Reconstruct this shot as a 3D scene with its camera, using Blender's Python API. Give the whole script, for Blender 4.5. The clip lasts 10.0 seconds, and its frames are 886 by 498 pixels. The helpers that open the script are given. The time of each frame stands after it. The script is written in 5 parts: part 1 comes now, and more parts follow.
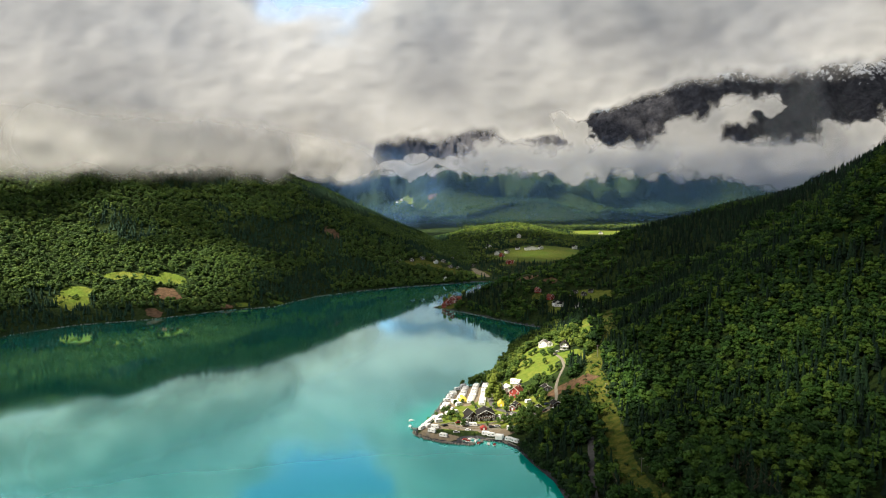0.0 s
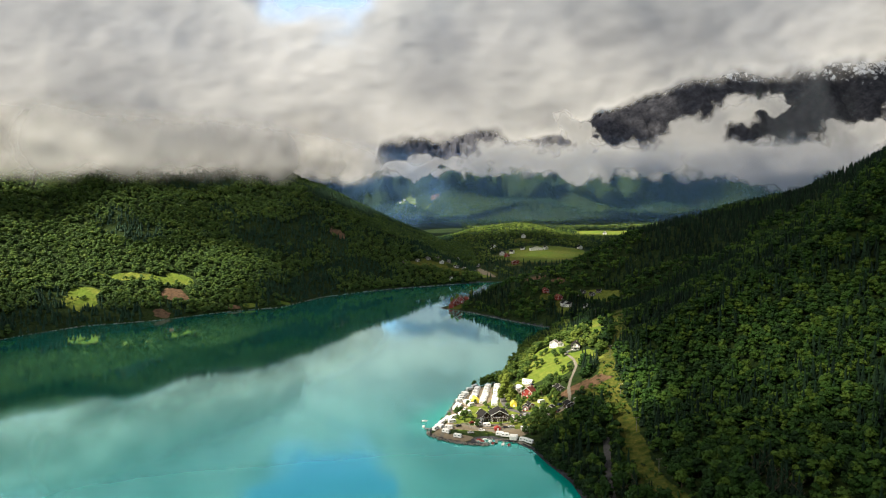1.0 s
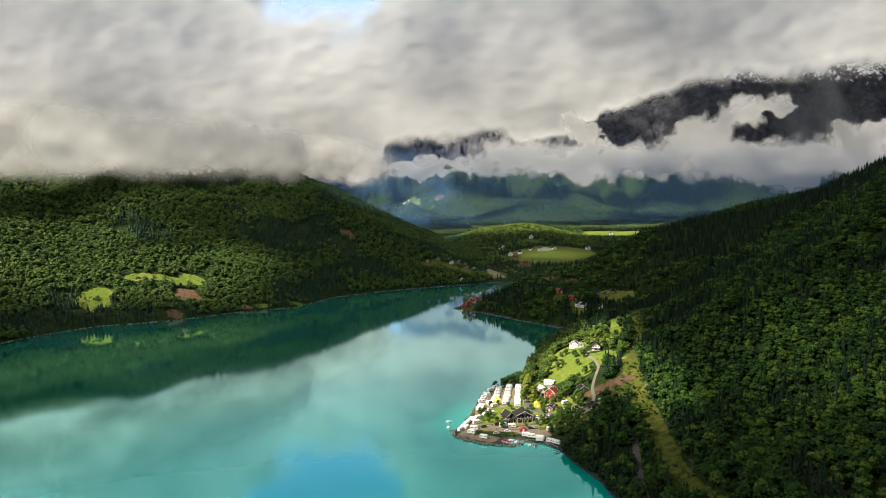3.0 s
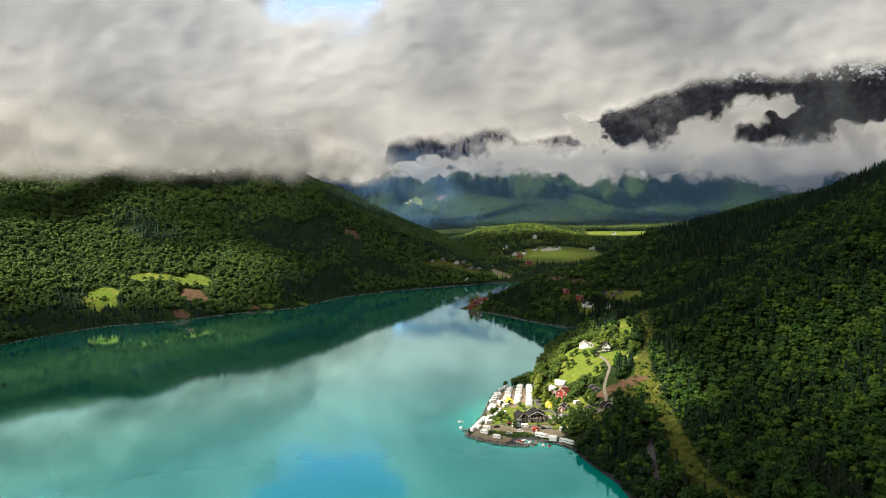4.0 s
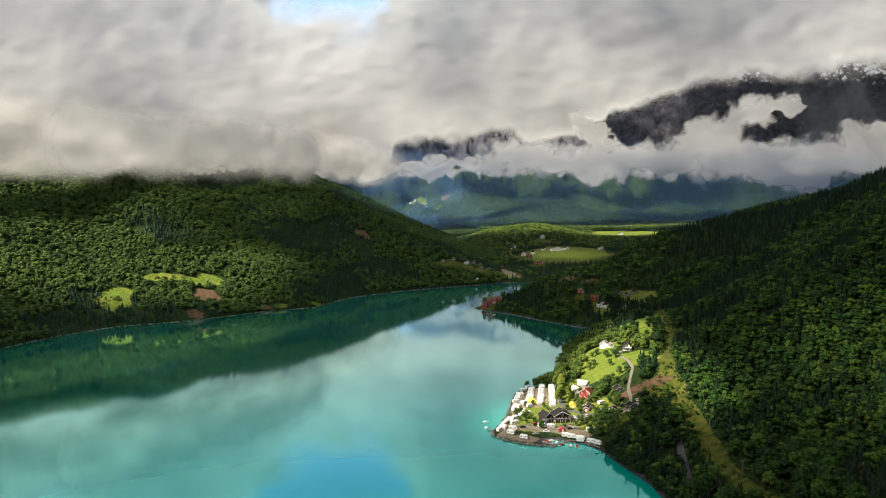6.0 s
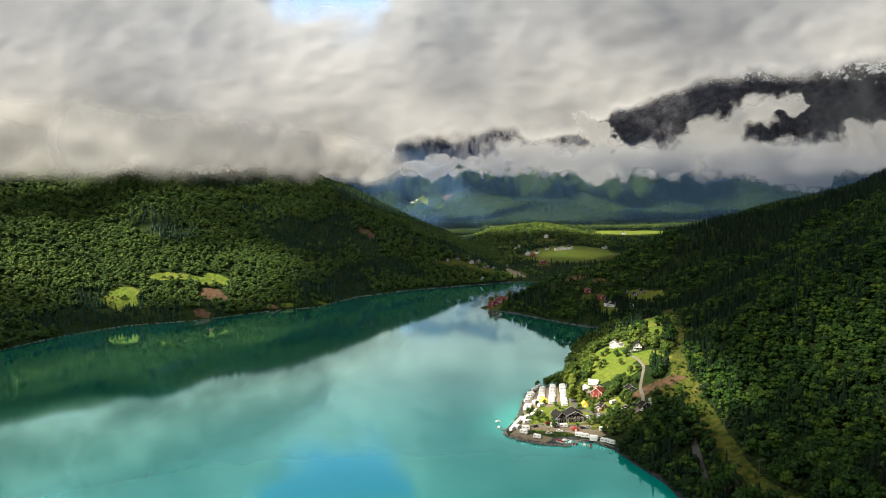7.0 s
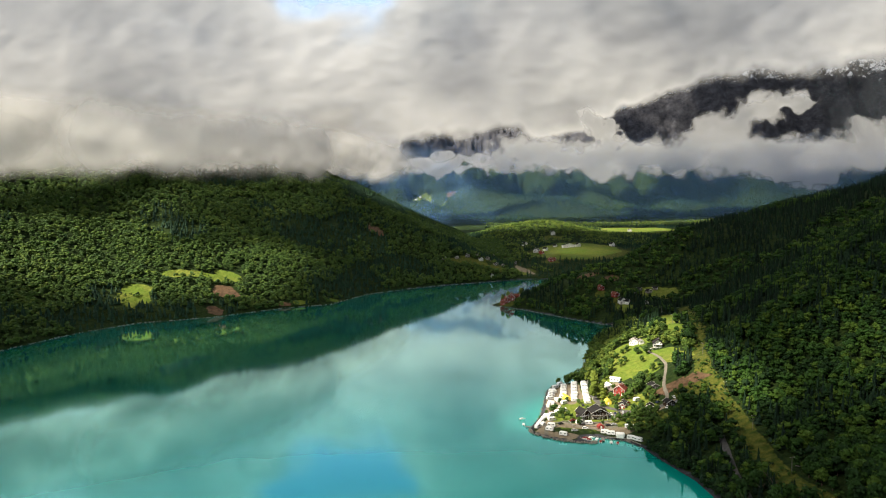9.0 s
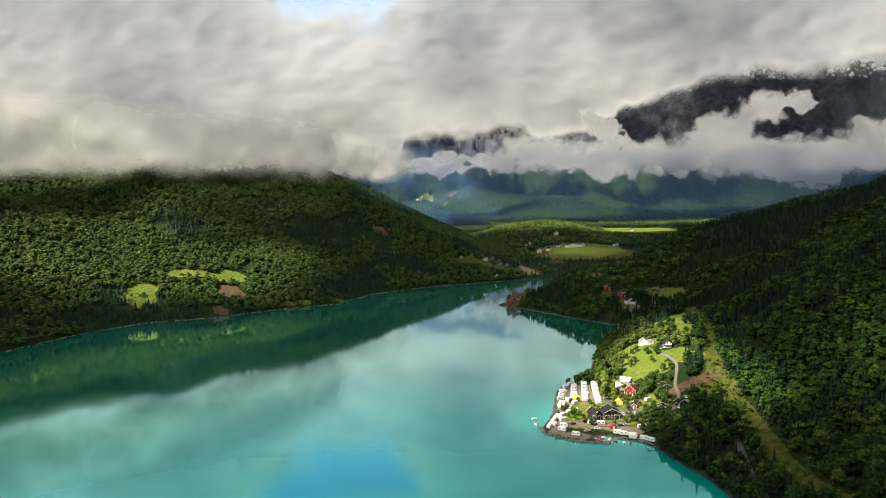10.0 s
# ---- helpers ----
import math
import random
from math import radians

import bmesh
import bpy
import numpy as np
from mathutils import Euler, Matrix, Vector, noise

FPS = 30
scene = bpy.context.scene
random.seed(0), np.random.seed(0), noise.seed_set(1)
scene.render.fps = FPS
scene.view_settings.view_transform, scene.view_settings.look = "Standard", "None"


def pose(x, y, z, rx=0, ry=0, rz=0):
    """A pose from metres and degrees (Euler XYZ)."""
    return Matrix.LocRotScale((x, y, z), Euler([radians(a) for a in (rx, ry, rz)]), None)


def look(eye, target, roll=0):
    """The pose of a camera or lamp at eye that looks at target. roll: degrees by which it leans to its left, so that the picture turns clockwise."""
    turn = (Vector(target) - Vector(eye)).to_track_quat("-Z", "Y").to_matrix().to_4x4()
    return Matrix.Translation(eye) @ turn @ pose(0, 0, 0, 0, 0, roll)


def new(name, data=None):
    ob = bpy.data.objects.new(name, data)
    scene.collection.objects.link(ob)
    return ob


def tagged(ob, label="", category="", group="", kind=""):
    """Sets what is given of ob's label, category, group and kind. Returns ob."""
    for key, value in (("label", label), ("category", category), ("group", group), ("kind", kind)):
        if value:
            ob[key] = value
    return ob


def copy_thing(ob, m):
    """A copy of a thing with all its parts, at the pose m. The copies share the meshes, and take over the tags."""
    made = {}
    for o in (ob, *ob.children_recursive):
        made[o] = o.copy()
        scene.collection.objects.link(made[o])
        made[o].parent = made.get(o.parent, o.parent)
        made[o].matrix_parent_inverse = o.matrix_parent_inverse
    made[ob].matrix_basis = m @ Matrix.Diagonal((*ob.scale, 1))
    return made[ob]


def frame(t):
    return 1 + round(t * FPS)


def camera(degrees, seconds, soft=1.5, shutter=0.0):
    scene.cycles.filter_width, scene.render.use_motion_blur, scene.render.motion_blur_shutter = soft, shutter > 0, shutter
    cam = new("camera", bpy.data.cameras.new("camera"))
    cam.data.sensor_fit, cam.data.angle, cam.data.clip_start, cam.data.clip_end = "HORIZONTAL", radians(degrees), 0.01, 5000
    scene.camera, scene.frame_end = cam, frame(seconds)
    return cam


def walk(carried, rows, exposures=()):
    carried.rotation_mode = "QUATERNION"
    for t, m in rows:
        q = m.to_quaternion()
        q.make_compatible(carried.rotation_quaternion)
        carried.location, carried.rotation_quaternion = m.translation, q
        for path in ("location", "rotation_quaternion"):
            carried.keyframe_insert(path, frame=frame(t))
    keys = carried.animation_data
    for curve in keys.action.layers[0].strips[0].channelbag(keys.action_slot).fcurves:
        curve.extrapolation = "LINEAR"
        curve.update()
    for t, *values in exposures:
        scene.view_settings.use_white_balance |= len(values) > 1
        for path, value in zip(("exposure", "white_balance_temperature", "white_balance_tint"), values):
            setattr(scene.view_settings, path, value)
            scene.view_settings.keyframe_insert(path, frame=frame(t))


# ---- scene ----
cam = camera(64.4, 10.0, 1.1)
PATH = [
    (0, (-0.338, -1.607, 167.728), (-0.337, 0.386, 167.569), -0.6),
    (0.5, (-4.561, -1.416, 167.744), (-4.562, 0.578, 167.586), -0.6),
    (1, (-8.827, -1.245, 167.76), (-8.83, 0.749, 167.602), -0.7),
    (1.5, (-13.1, -1.091, 167.762), (-13.104, 0.903, 167.604), -0.7),
    (2, (-17.352, -0.908, 167.76), (-17.357, 1.086, 167.602), -0.7),
    (2.5, (-21.527, -0.718, 167.768), (-21.533, 1.276, 167.611), -0.7),
    (4, (-34.282, -0.141, 167.805), (-34.29, 1.852, 167.649), -0.7),
    (4.5, (-38.587, -0.014, 167.809), (-38.597, 1.98, 167.653), -0.7),
    (5, (-42.914, 0.08, 167.821), (-42.925, 2.074, 167.665), -0.7),
    (5.5, (-47.306, 0.203, 167.852), (-47.317, 2.197, 167.696), -0.7),
    (7, (-60.59, 0.533, 168.096), (-60.602, 2.527, 167.938), -0.7),
    (7.5, (-65.049, 0.646, 168.145), (-65.061, 2.64, 167.985), -0.7),
    (8, (-69.469, 0.777, 168.208), (-69.481, 2.77, 168.046), -0.7),
    (8.5, (-73.824, 0.918, 168.268), (-73.837, 2.911, 168.103), -0.7),
    (9, (-78.1, 1.057, 168.322), (-78.113, 3.05, 168.156), -0.7),
    (9.5, (-82.338, 1.228, 168.351), (-82.352, 3.221, 168.185), -0.7),
    (10, (-86.593, 1.446, 168.359), (-86.606, 3.439, 168.193), -0.7),
]
walk(cam, [(t, look(eye, target, roll)) for t, eye, target, roll in PATH])

# ---- light ----
SUN_DIR = Vector((-0.75, -0.30, 0.80)).normalized()      # towards the sun
world = bpy.data.worlds.new("sky")
scene.world = world
world.use_nodes = True
wn = world.node_tree
sky = wn.nodes.new("ShaderNodeTexSky")
sky.sky_type, sky.sun_disc = "NISHITA", False
sky.dust_density, sky.air_density = 1.2, 1.0
sky.sun_elevation = math.asin(SUN_DIR.z)
sky.sun_rotation = math.atan2(SUN_DIR.x, SUN_DIR.y)
wn.links.new(sky.outputs[0], wn.nodes["Background"].inputs[0])
wn.nodes["Background"].inputs[1].default_value = 0.12
sun = new("sun", bpy.data.lights.new("sun", "SUN"))
sun.data.energy, sun.data.angle, sun.data.color = 5.0, radians(1.5), (1.0, 0.905, 0.72)
sun.matrix_world = look(SUN_DIR * 100, (0, 0, 0))
scene.view_settings.exposure = 1.30


# ---- small tools ----
def hash2(i, j, seed):
    h = np.sin(i * 127.1 + j * 311.7 + seed * 74.7) * 43758.5453
    return h - np.floor(h)


def vnoise(x, y, seed):
    i, j = np.floor(x), np.floor(y)
    u, v = x - i, y - j
    u, v = u * u * u * (u * (u * 6 - 15) + 10), v * v * v * (v * (v * 6 - 15) + 10)
    a, b = hash2(i, j, seed), hash2(i + 1, j, seed)
    c, d = hash2(i, j + 1, seed), hash2(i + 1, j + 1, seed)
    return (a + (b - a) * u) * (1 - v) + (c + (d - c) * u) * v


def fbm(x, y, size, octaves=4, seed=0):
    """Smooth noise from about -1 to 1."""
    total, amp, norm = 0, 1.0, 0
    for k in range(octaves):
        f = 2.03 ** k / size
        total = total + amp * (vnoise(x * f + 17.3 * k, y * f - 9.1 * k, seed + k) * 2 - 1)
        norm += amp
        amp *= 0.5
    return total / norm


def ramp(a, b, x):
    t = np.clip((x - a) / (b - a), 0, 1)
    return t * t * (3 - 2 * t)


def line_distance(x, y, pts):
    best = np.full(np.shape(x), 1e9)
    for (ax, ay), (bx, by) in zip(pts, pts[1:]):
        dx, dy = bx - ax, by - ay
        t = np.clip(((x - ax) * dx + (y - ay) * dy) / (dx * dx + dy * dy), 0, 1)
        best = np.minimum(best, np.hypot(x - ax - t * dx, y - ay - t * dy))
    return best


def inside(x, y, pts):
    res = np.zeros(np.shape(x), bool)
    for (ax, ay), (bx, by) in zip(pts, pts[1:] + pts[:1]):
        if ay != by:
            res ^= ((ay > y) != (by > y)) & (x < (bx - ax) * (y - ay) / (by - ay) + ax)
    return res


def inland(x, y, shore, rest):
    """Distance from a shore line, positive on the land that `rest` closes."""
    return np.where(inside(x, y, shore + rest), 1, -1) * line_distance(x, y, shore)


# ---- materials ----
def material(name, base=(0.5, 0.5, 0.5), rough=0.8, metal=0.0):
    m = bpy.data.materials.new(name)
    m.use_nodes = True
    p = m.node_tree.nodes["Principled BSDF"]
    p.inputs["Base Color"].default_value = (*base, 1)
    p.inputs["Roughness"].default_value = rough
    p.inputs["Metallic"].default_value = metal
    return m, m.node_tree, p


def noise_node(nt, scale, detail=4, rough=0.6, coord="Object"):
    tc = nt.nodes.new("ShaderNodeTexCoord")
    n = nt.nodes.new("ShaderNodeTexNoise")
    n.inputs["Scale"].default_value, n.inputs["Detail"].default_value, n.inputs["Roughness"].default_value = scale, detail, rough
    nt.links.new(tc.outputs[coord], n.inputs["Vector"])
    return n


def ramp_node(nt, source, stops):
    r = nt.nodes.new("ShaderNodeValToRGB")
    while len(r.color_ramp.elements) < len(stops):
        r.color_ramp.elements.new(0.5)
    for e, (p, c) in zip(r.color_ramp.elements, stops):
        e.position, e.color = p, (*c, 1)
    nt.links.new(source, r.inputs[0])
    return r


def mix_node(nt, fac, a, b, mode="MIX"):
    m = nt.nodes.new("ShaderNodeMix")
    m.data_type, m.blend_type = "RGBA", mode
    for sock, v in ((m.inputs[0], fac), (m.inputs[6], a), (m.inputs[7], b)):
        if isinstance(v, (int, float)):
            sock.default_value = v
        elif isinstance(v, tuple):
            sock.default_value = (*v, 1)
        else:
            nt.links.new(v, sock)
    return m.outputs[2]


def math_node(nt, op, a, b=0.0, clamp=False):
    m = nt.nodes.new("ShaderNodeMath")
    m.operation, m.use_clamp = op, clamp
    for sock, v in ((m.inputs[0], a), (m.inputs[1], b)):
        if isinstance(v, (int, float)):
            sock.default_value = v
        else:
            nt.links.new(v, sock)
    return m.outputs[0]


def bump_node(nt, height, strength, distance, p):
    b = nt.nodes.new("ShaderNodeBump")
    b.inputs["Strength"].default_value, b.inputs["Distance"].default_value = strength, distance
    nt.links.new(height, b.inputs["Height"])
    nt.links.new(b.outputs[0], p.inputs["Normal"])


def attr(nt, name):
    a = nt.nodes.new("ShaderNodeAttribute")
    a.attribute_name = name
    return a.outputs["Fac"]


def worn(name, a, b, rough=0.8, scale=2.0, bump=0.02, metal=0.0):
    """A plain surface with two shades mottled at two sizes, and fine relief."""
    m, nt, p = material(name, a, rough, metal)
    n1, n2 = noise_node(nt, scale), noise_node(nt, scale * 9)
    f = math_node(nt, "ADD", math_node(nt, "MULTIPLY", n1.outputs[0], 0.65), math_node(nt, "MULTIPLY", n2.outputs[0], 0.35))
    r = ramp_node(nt, f, [(0.35, a), (0.65, b)])
    nt.links.new(r.outputs[0], p.inputs["Base Color"])
    bump_node(nt, n2.outputs[0], 0.5, bump, p)
    p.inputs["Specular IOR Level"].default_value = 0.12 if rough > 0.7 else 0.5
    return m


def foliage(name, dark, mid, light, size, vary=0.75):
    """Leaves: a shade for each tree, mottled leaf by leaf."""
    m, nt, p = material(name, dark, 0.75)
    n = noise_node(nt, 0.9 / size, 3, 0.7)
    big = noise_node(nt, 0.012, 3)
    f = math_node(nt, "ADD", math_node(nt, "MULTIPLY_ADD", attr(nt, "tint"), vary), math_node(nt, "MULTIPLY", n.outputs[0], 0.35))
    f.node.inputs[0].links[0].from_node.inputs[2].default_value = 0.375 - vary / 2
    f = math_node(nt, "ADD", f, math_node(nt, "MULTIPLY", big.outputs[0], 0.5))
    f = math_node(nt, "SUBTRACT", f, 0.32, True)
    r = ramp_node(nt, f, [(0.05, dark), (0.55, mid), (1.0, light)])
    nt.links.new(r.outputs[0], p.inputs["Base Color"])
    p.inputs["Specular IOR Level"].default_value = 0.2
    thin, both = nt.nodes.new("ShaderNodeBsdfTranslucent"), nt.nodes.new("ShaderNodeMixShader")
    both.inputs[0].default_value = 0.1
    nt.links.new(r.outputs[0], thin.inputs[0])
    nt.links.new(p.outputs[0], both.inputs[1])
    nt.links.new(thin.outputs[0], both.inputs[2])
    nt.links.new(both.outputs[0], nt.nodes["Material Output"].inputs[0])
    return m


LEAF = foliage("leaves", (0.004, 0.018, 0.004), (0.027, 0.072, 0.009), (0.095, 0.150, 0.016), 1.0)
# LEAF darkened: shade put into the colour of the waterside scrub
SHADED_LEAF = foliage("shaded_leaves", (0.003, 0.012, 0.004), (0.011, 0.036, 0.008), (0.032, 0.064, 0.012), 1.0)
# LEAF with raised tones: sun and haze put into the colour
LIFTED_LEAF = foliage("lifted_leaves", (0.020, 0.048, 0.016), (0.060, 0.112, 0.019), (0.145, 0.185, 0.030), 1.0, 0.45)
NEEDLE = foliage("needles", (0.002, 0.010, 0.005), (0.007, 0.024, 0.010), (0.016, 0.042, 0.014), 1.0)
# NEEDLE lifted and bluer: distance haze put into the colour
HAZED_NEEDLE = foliage("hazed_needles", (0.006, 0.022, 0.014), (0.015, 0.045, 0.022), (0.032, 0.070, 0.028), 1.0, 0.45)
POPLAR = foliage("poplar_leaves", (0.05, 0.08, 0.010), (0.11, 0.15, 0.020), (0.20, 0.22, 0.035), 1.0)
# LEAF brightened: sunlight put into the colour
LIT_LEAF = foliage("lit_leaves", (0.032, 0.066, 0.012), (0.085, 0.135, 0.020), (0.165, 0.205, 0.034), 1.0)
BARK = worn("bark", (0.06, 0.045, 0.03), (0.14, 0.11, 0.08), 0.9, 3)


def ground_material():
    m, nt, p = material("ground_soil", (0.05, 0.06, 0.02), 0.95)
    n1, n2, n3 = noise_node(nt, 0.02, 6), noise_node(nt, 0.25, 6), noise_node(nt, 2.0, 4)
    forest = ramp_node(nt, n2.outputs[0], [(0.3, (0.006, 0.016, 0.005)), (0.7, (0.028, 0.046, 0.010))]).outputs[0]
    grass = ramp_node(nt, n2.outputs[0], [(0.3, (0.070, 0.098, 0.014)), (0.7, (0.180, 0.195, 0.036))]).outputs[0]
    grass = mix_node(nt, ramp_node(nt, n1.outputs[0], [(0.42, (0, 0, 0)), (0.6, (0.7, 0.7, 0.7))]).outputs[0], grass, (0.08, 0.14, 0.016))
    scrub = ramp_node(nt, n2.outputs[0], [(0.35, (0.032, 0.055, 0.008)), (0.7, (0.12, 0.115, 0.022))]).outputs[0]
    bare = ramp_node(nt, n2.outputs[0], [(0.3, (0.05, 0.035, 0.02)), (0.7, (0.15, 0.09, 0.055))]).outputs[0]
    gravel = ramp_node(nt, n3.outputs[0], [(0.3, (0.12, 0.10, 0.072)), (0.7, (0.27, 0.22, 0.155))]).outputs[0]
    crag = noise_node(nt, 0.03, 8, 0.75)
    rock = ramp_node(nt, crag.outputs[0], [(0.36, (0.018, 0.019, 0.025)), (0.68, (0.075, 0.076, 0.088))]).outputs[0]
    c = forest
    for key, col in (("scrub", scrub), ("grass", grass), ("bare", bare), ("gravel", gravel), ("rock", rock), ("snow", (0.8, 0.82, 0.85))):
        far_key = key in ("rock", "snow")
        jitter = math_node(nt, "MULTIPLY_ADD", (crag if far_key else n2).outputs[0], 1.8 if far_key else 0.7)
        jitter.node.inputs[2].default_value = -0.9 if far_key else -0.35
        f = math_node(nt, "ADD", attr(nt, key), jitter)
        s = nt.nodes.new("ShaderNodeMapRange")
        s.interpolation_type = "SMOOTHSTEP"
        s.inputs["From Min"].default_value, s.inputs["From Max"].default_value = 0.38, 0.62
        nt.links.new(f, s.inputs[0])
        c = mix_node(nt, s.outputs[0], c, col)
    nt.links.new(c, p.inputs["Base Color"])
    p.inputs["Specular IOR Level"].default_value = 0.1
    h = math_node(nt, "ADD", math_node(nt, "MULTIPLY", n2.outputs[0], 1.0), math_node(nt, "MULTIPLY", n1.outputs[0], 6.0))
    bump_node(nt, h, 0.9, 2.0, p)
    return m


def water_material():
    """Milky turquoise water under a mirror that strengthens towards grazing view."""
    m = bpy.data.materials.new("glacial_water")
    m.use_nodes = True
    nt = m.node_tree
    nt.nodes.clear()
    n = noise_node(nt, 0.005, 4)
    r = ramp_node(nt, n.outputs[0], [(0.3, (0.001, 0.29, 0.235)), (0.7, (0.002, 0.37, 0.30))])
    body, gloss, mixed = nt.nodes.new("ShaderNodeBsdfDiffuse"), nt.nodes.new("ShaderNodeBsdfGlossy"), nt.nodes.new("ShaderNodeMixShader")
    nt.links.new(r.outputs[0], body.inputs[0])
    gloss.inputs["Roughness"].default_value = 0.05
    fr = nt.nodes.new("ShaderNodeFresnel")
    fr.inputs["IOR"].default_value = 1.33
    nt.links.new(ramp_node(nt, fr.outputs[0], [(0.08, (0.36, 0.95, 0.97)), (0.5, (0.95, 1.0, 0.98))]).outputs[0], gloss.inputs["Color"])
    nt.links.new(math_node(nt, "MINIMUM", math_node(nt, "MULTIPLY", math_node(nt, "POWER", fr.outputs[0], 1.15), 4.7, True), 0.88), mixed.inputs[0])
    w = noise_node(nt, 0.2, 5, 0.6)
    bp = nt.nodes.new("ShaderNodeBump")
    bp.inputs["Strength"].default_value, bp.inputs["Distance"].default_value = 0.03, 0.3
    nt.links.new(w.outputs[0], bp.inputs["Height"])
    nt.links.new(bp.outputs[0], gloss.inputs["Normal"])
    nt.links.new(body.outputs[0], mixed.inputs[1])
    nt.links.new(gloss.outputs[0], mixed.inputs[2])
    out = nt.nodes.new("ShaderNodeOutputMaterial")
    nt.links.new(mixed.outputs[0], out.inputs[0])
    return m


def cloud_material(name, thin, thick, fine=0.004, cover=1.0, back=0.6, spread=0.7):
    """Droplets: scatters light on both sides, clear where the vapour thins out."""
    m = bpy.data.materials.new(name)
    m.use_nodes = True
    nt = m.node_tree
    nt.nodes.clear()
    n = noise_node(nt, fine, 7, 0.55)
    d = math_node(nt, "ADD", attr(nt, "vapour"), math_node(nt, "MULTIPLY", math_node(nt, "SUBTRACT", n.outputs[0], 0.5), spread))
    a = nt.nodes.new("ShaderNodeMapRange")
    a.interpolation_type = "SMOOTHSTEP"
    a.inputs["From Min"].default_value, a.inputs["From Max"].default_value = 0.1, 0.75
    a.inputs["To Max"].default_value = cover
    nt.links.new(d, a.inputs[0])
    # shade put into the tone: denser vapour gets the greyer colour
    col = ramp_node(nt, math_node(nt, "MULTIPLY", d, 0.62), [(0.16, thin), (0.95, thick)]).outputs[0]
    dif, tra = nt.nodes.new("ShaderNodeBsdfDiffuse"), nt.nodes.new("ShaderNodeBsdfTranslucent")
    nt.links.new(col, dif.inputs[0])
    nt.links.new(col, tra.inputs[0])
    body, mixed, clear = nt.nodes.new("ShaderNodeMixShader"), nt.nodes.new("ShaderNodeMixShader"), nt.nodes.new("ShaderNodeBsdfTransparent")
    body.inputs[0].default_value = back
    nt.links.new(dif.outputs[0], body.inputs[1])
    nt.links.new(tra.outputs[0], body.inputs[2])
    nt.links.new(a.outputs[0], mixed.inputs[0])
    nt.links.new(clear.outputs[0], mixed.inputs[1])
    nt.links.new(body.outputs[0], mixed.inputs[2])
    out = nt.nodes.new("ShaderNodeOutputMaterial")
    nt.links.new(mixed.outputs[0], out.inputs[0])
    return m


# ---- the lie of the land ----
LEFT_SHORE = [(-640, -4900), (-650, -800), (-630, 300), (-590, 620), (-569, 745), (-553, 790), (-530, 848), (-484, 909), (-403, 944),
              (-317, 1016), (-256, 1044), (-209, 1147), (-141, 1208), (-65, 1252), (17, 1290), (70, 1320), (70, 1500), (90, 1750),
              (60, 2000), (-150, 2250), (-500, 2500), (-1500, 2900), (-4900, 3100)]
LEFT_REST = [(-4950, -4900)]
RIGHT_SHORE = [(140, -4900), (130, -800), (100, 0), (80, 250), (67, 350), (65, 375), (63, 394), (53, 424), (47, 447), (38, 460), (28, 463), (22, 467.5), (13, 467), (10, 463.5), (17, 459.5),
               (20, 455.5), (4, 457), (-12, 466), (-22, 478), (-20, 490), (-10, 514), (-3, 548), (4, 580), (12, 594), (30, 603), (44, 632),
               (54, 676), (76, 750), (110, 815), (126, 862), (113, 866), (84, 900), (35, 967), (5, 1002), (-15, 1018),
               (-8, 1034), (30, 1070), (70, 1150), (100, 1260), (190, 1420), (420, 1640), (580, 2000), (760, 2380), (950, 2800), (1500, 3100), (4900, 3200)]
RIGHT_REST = [(4950, -4900)]
CREST = [(-4900, 420), (-1500, 520), (-600, 470), (-340, 560), (420, 560), (1000, 640), (1300, 780), (1450, 880), (2400, 1000), (4900, 1050)]


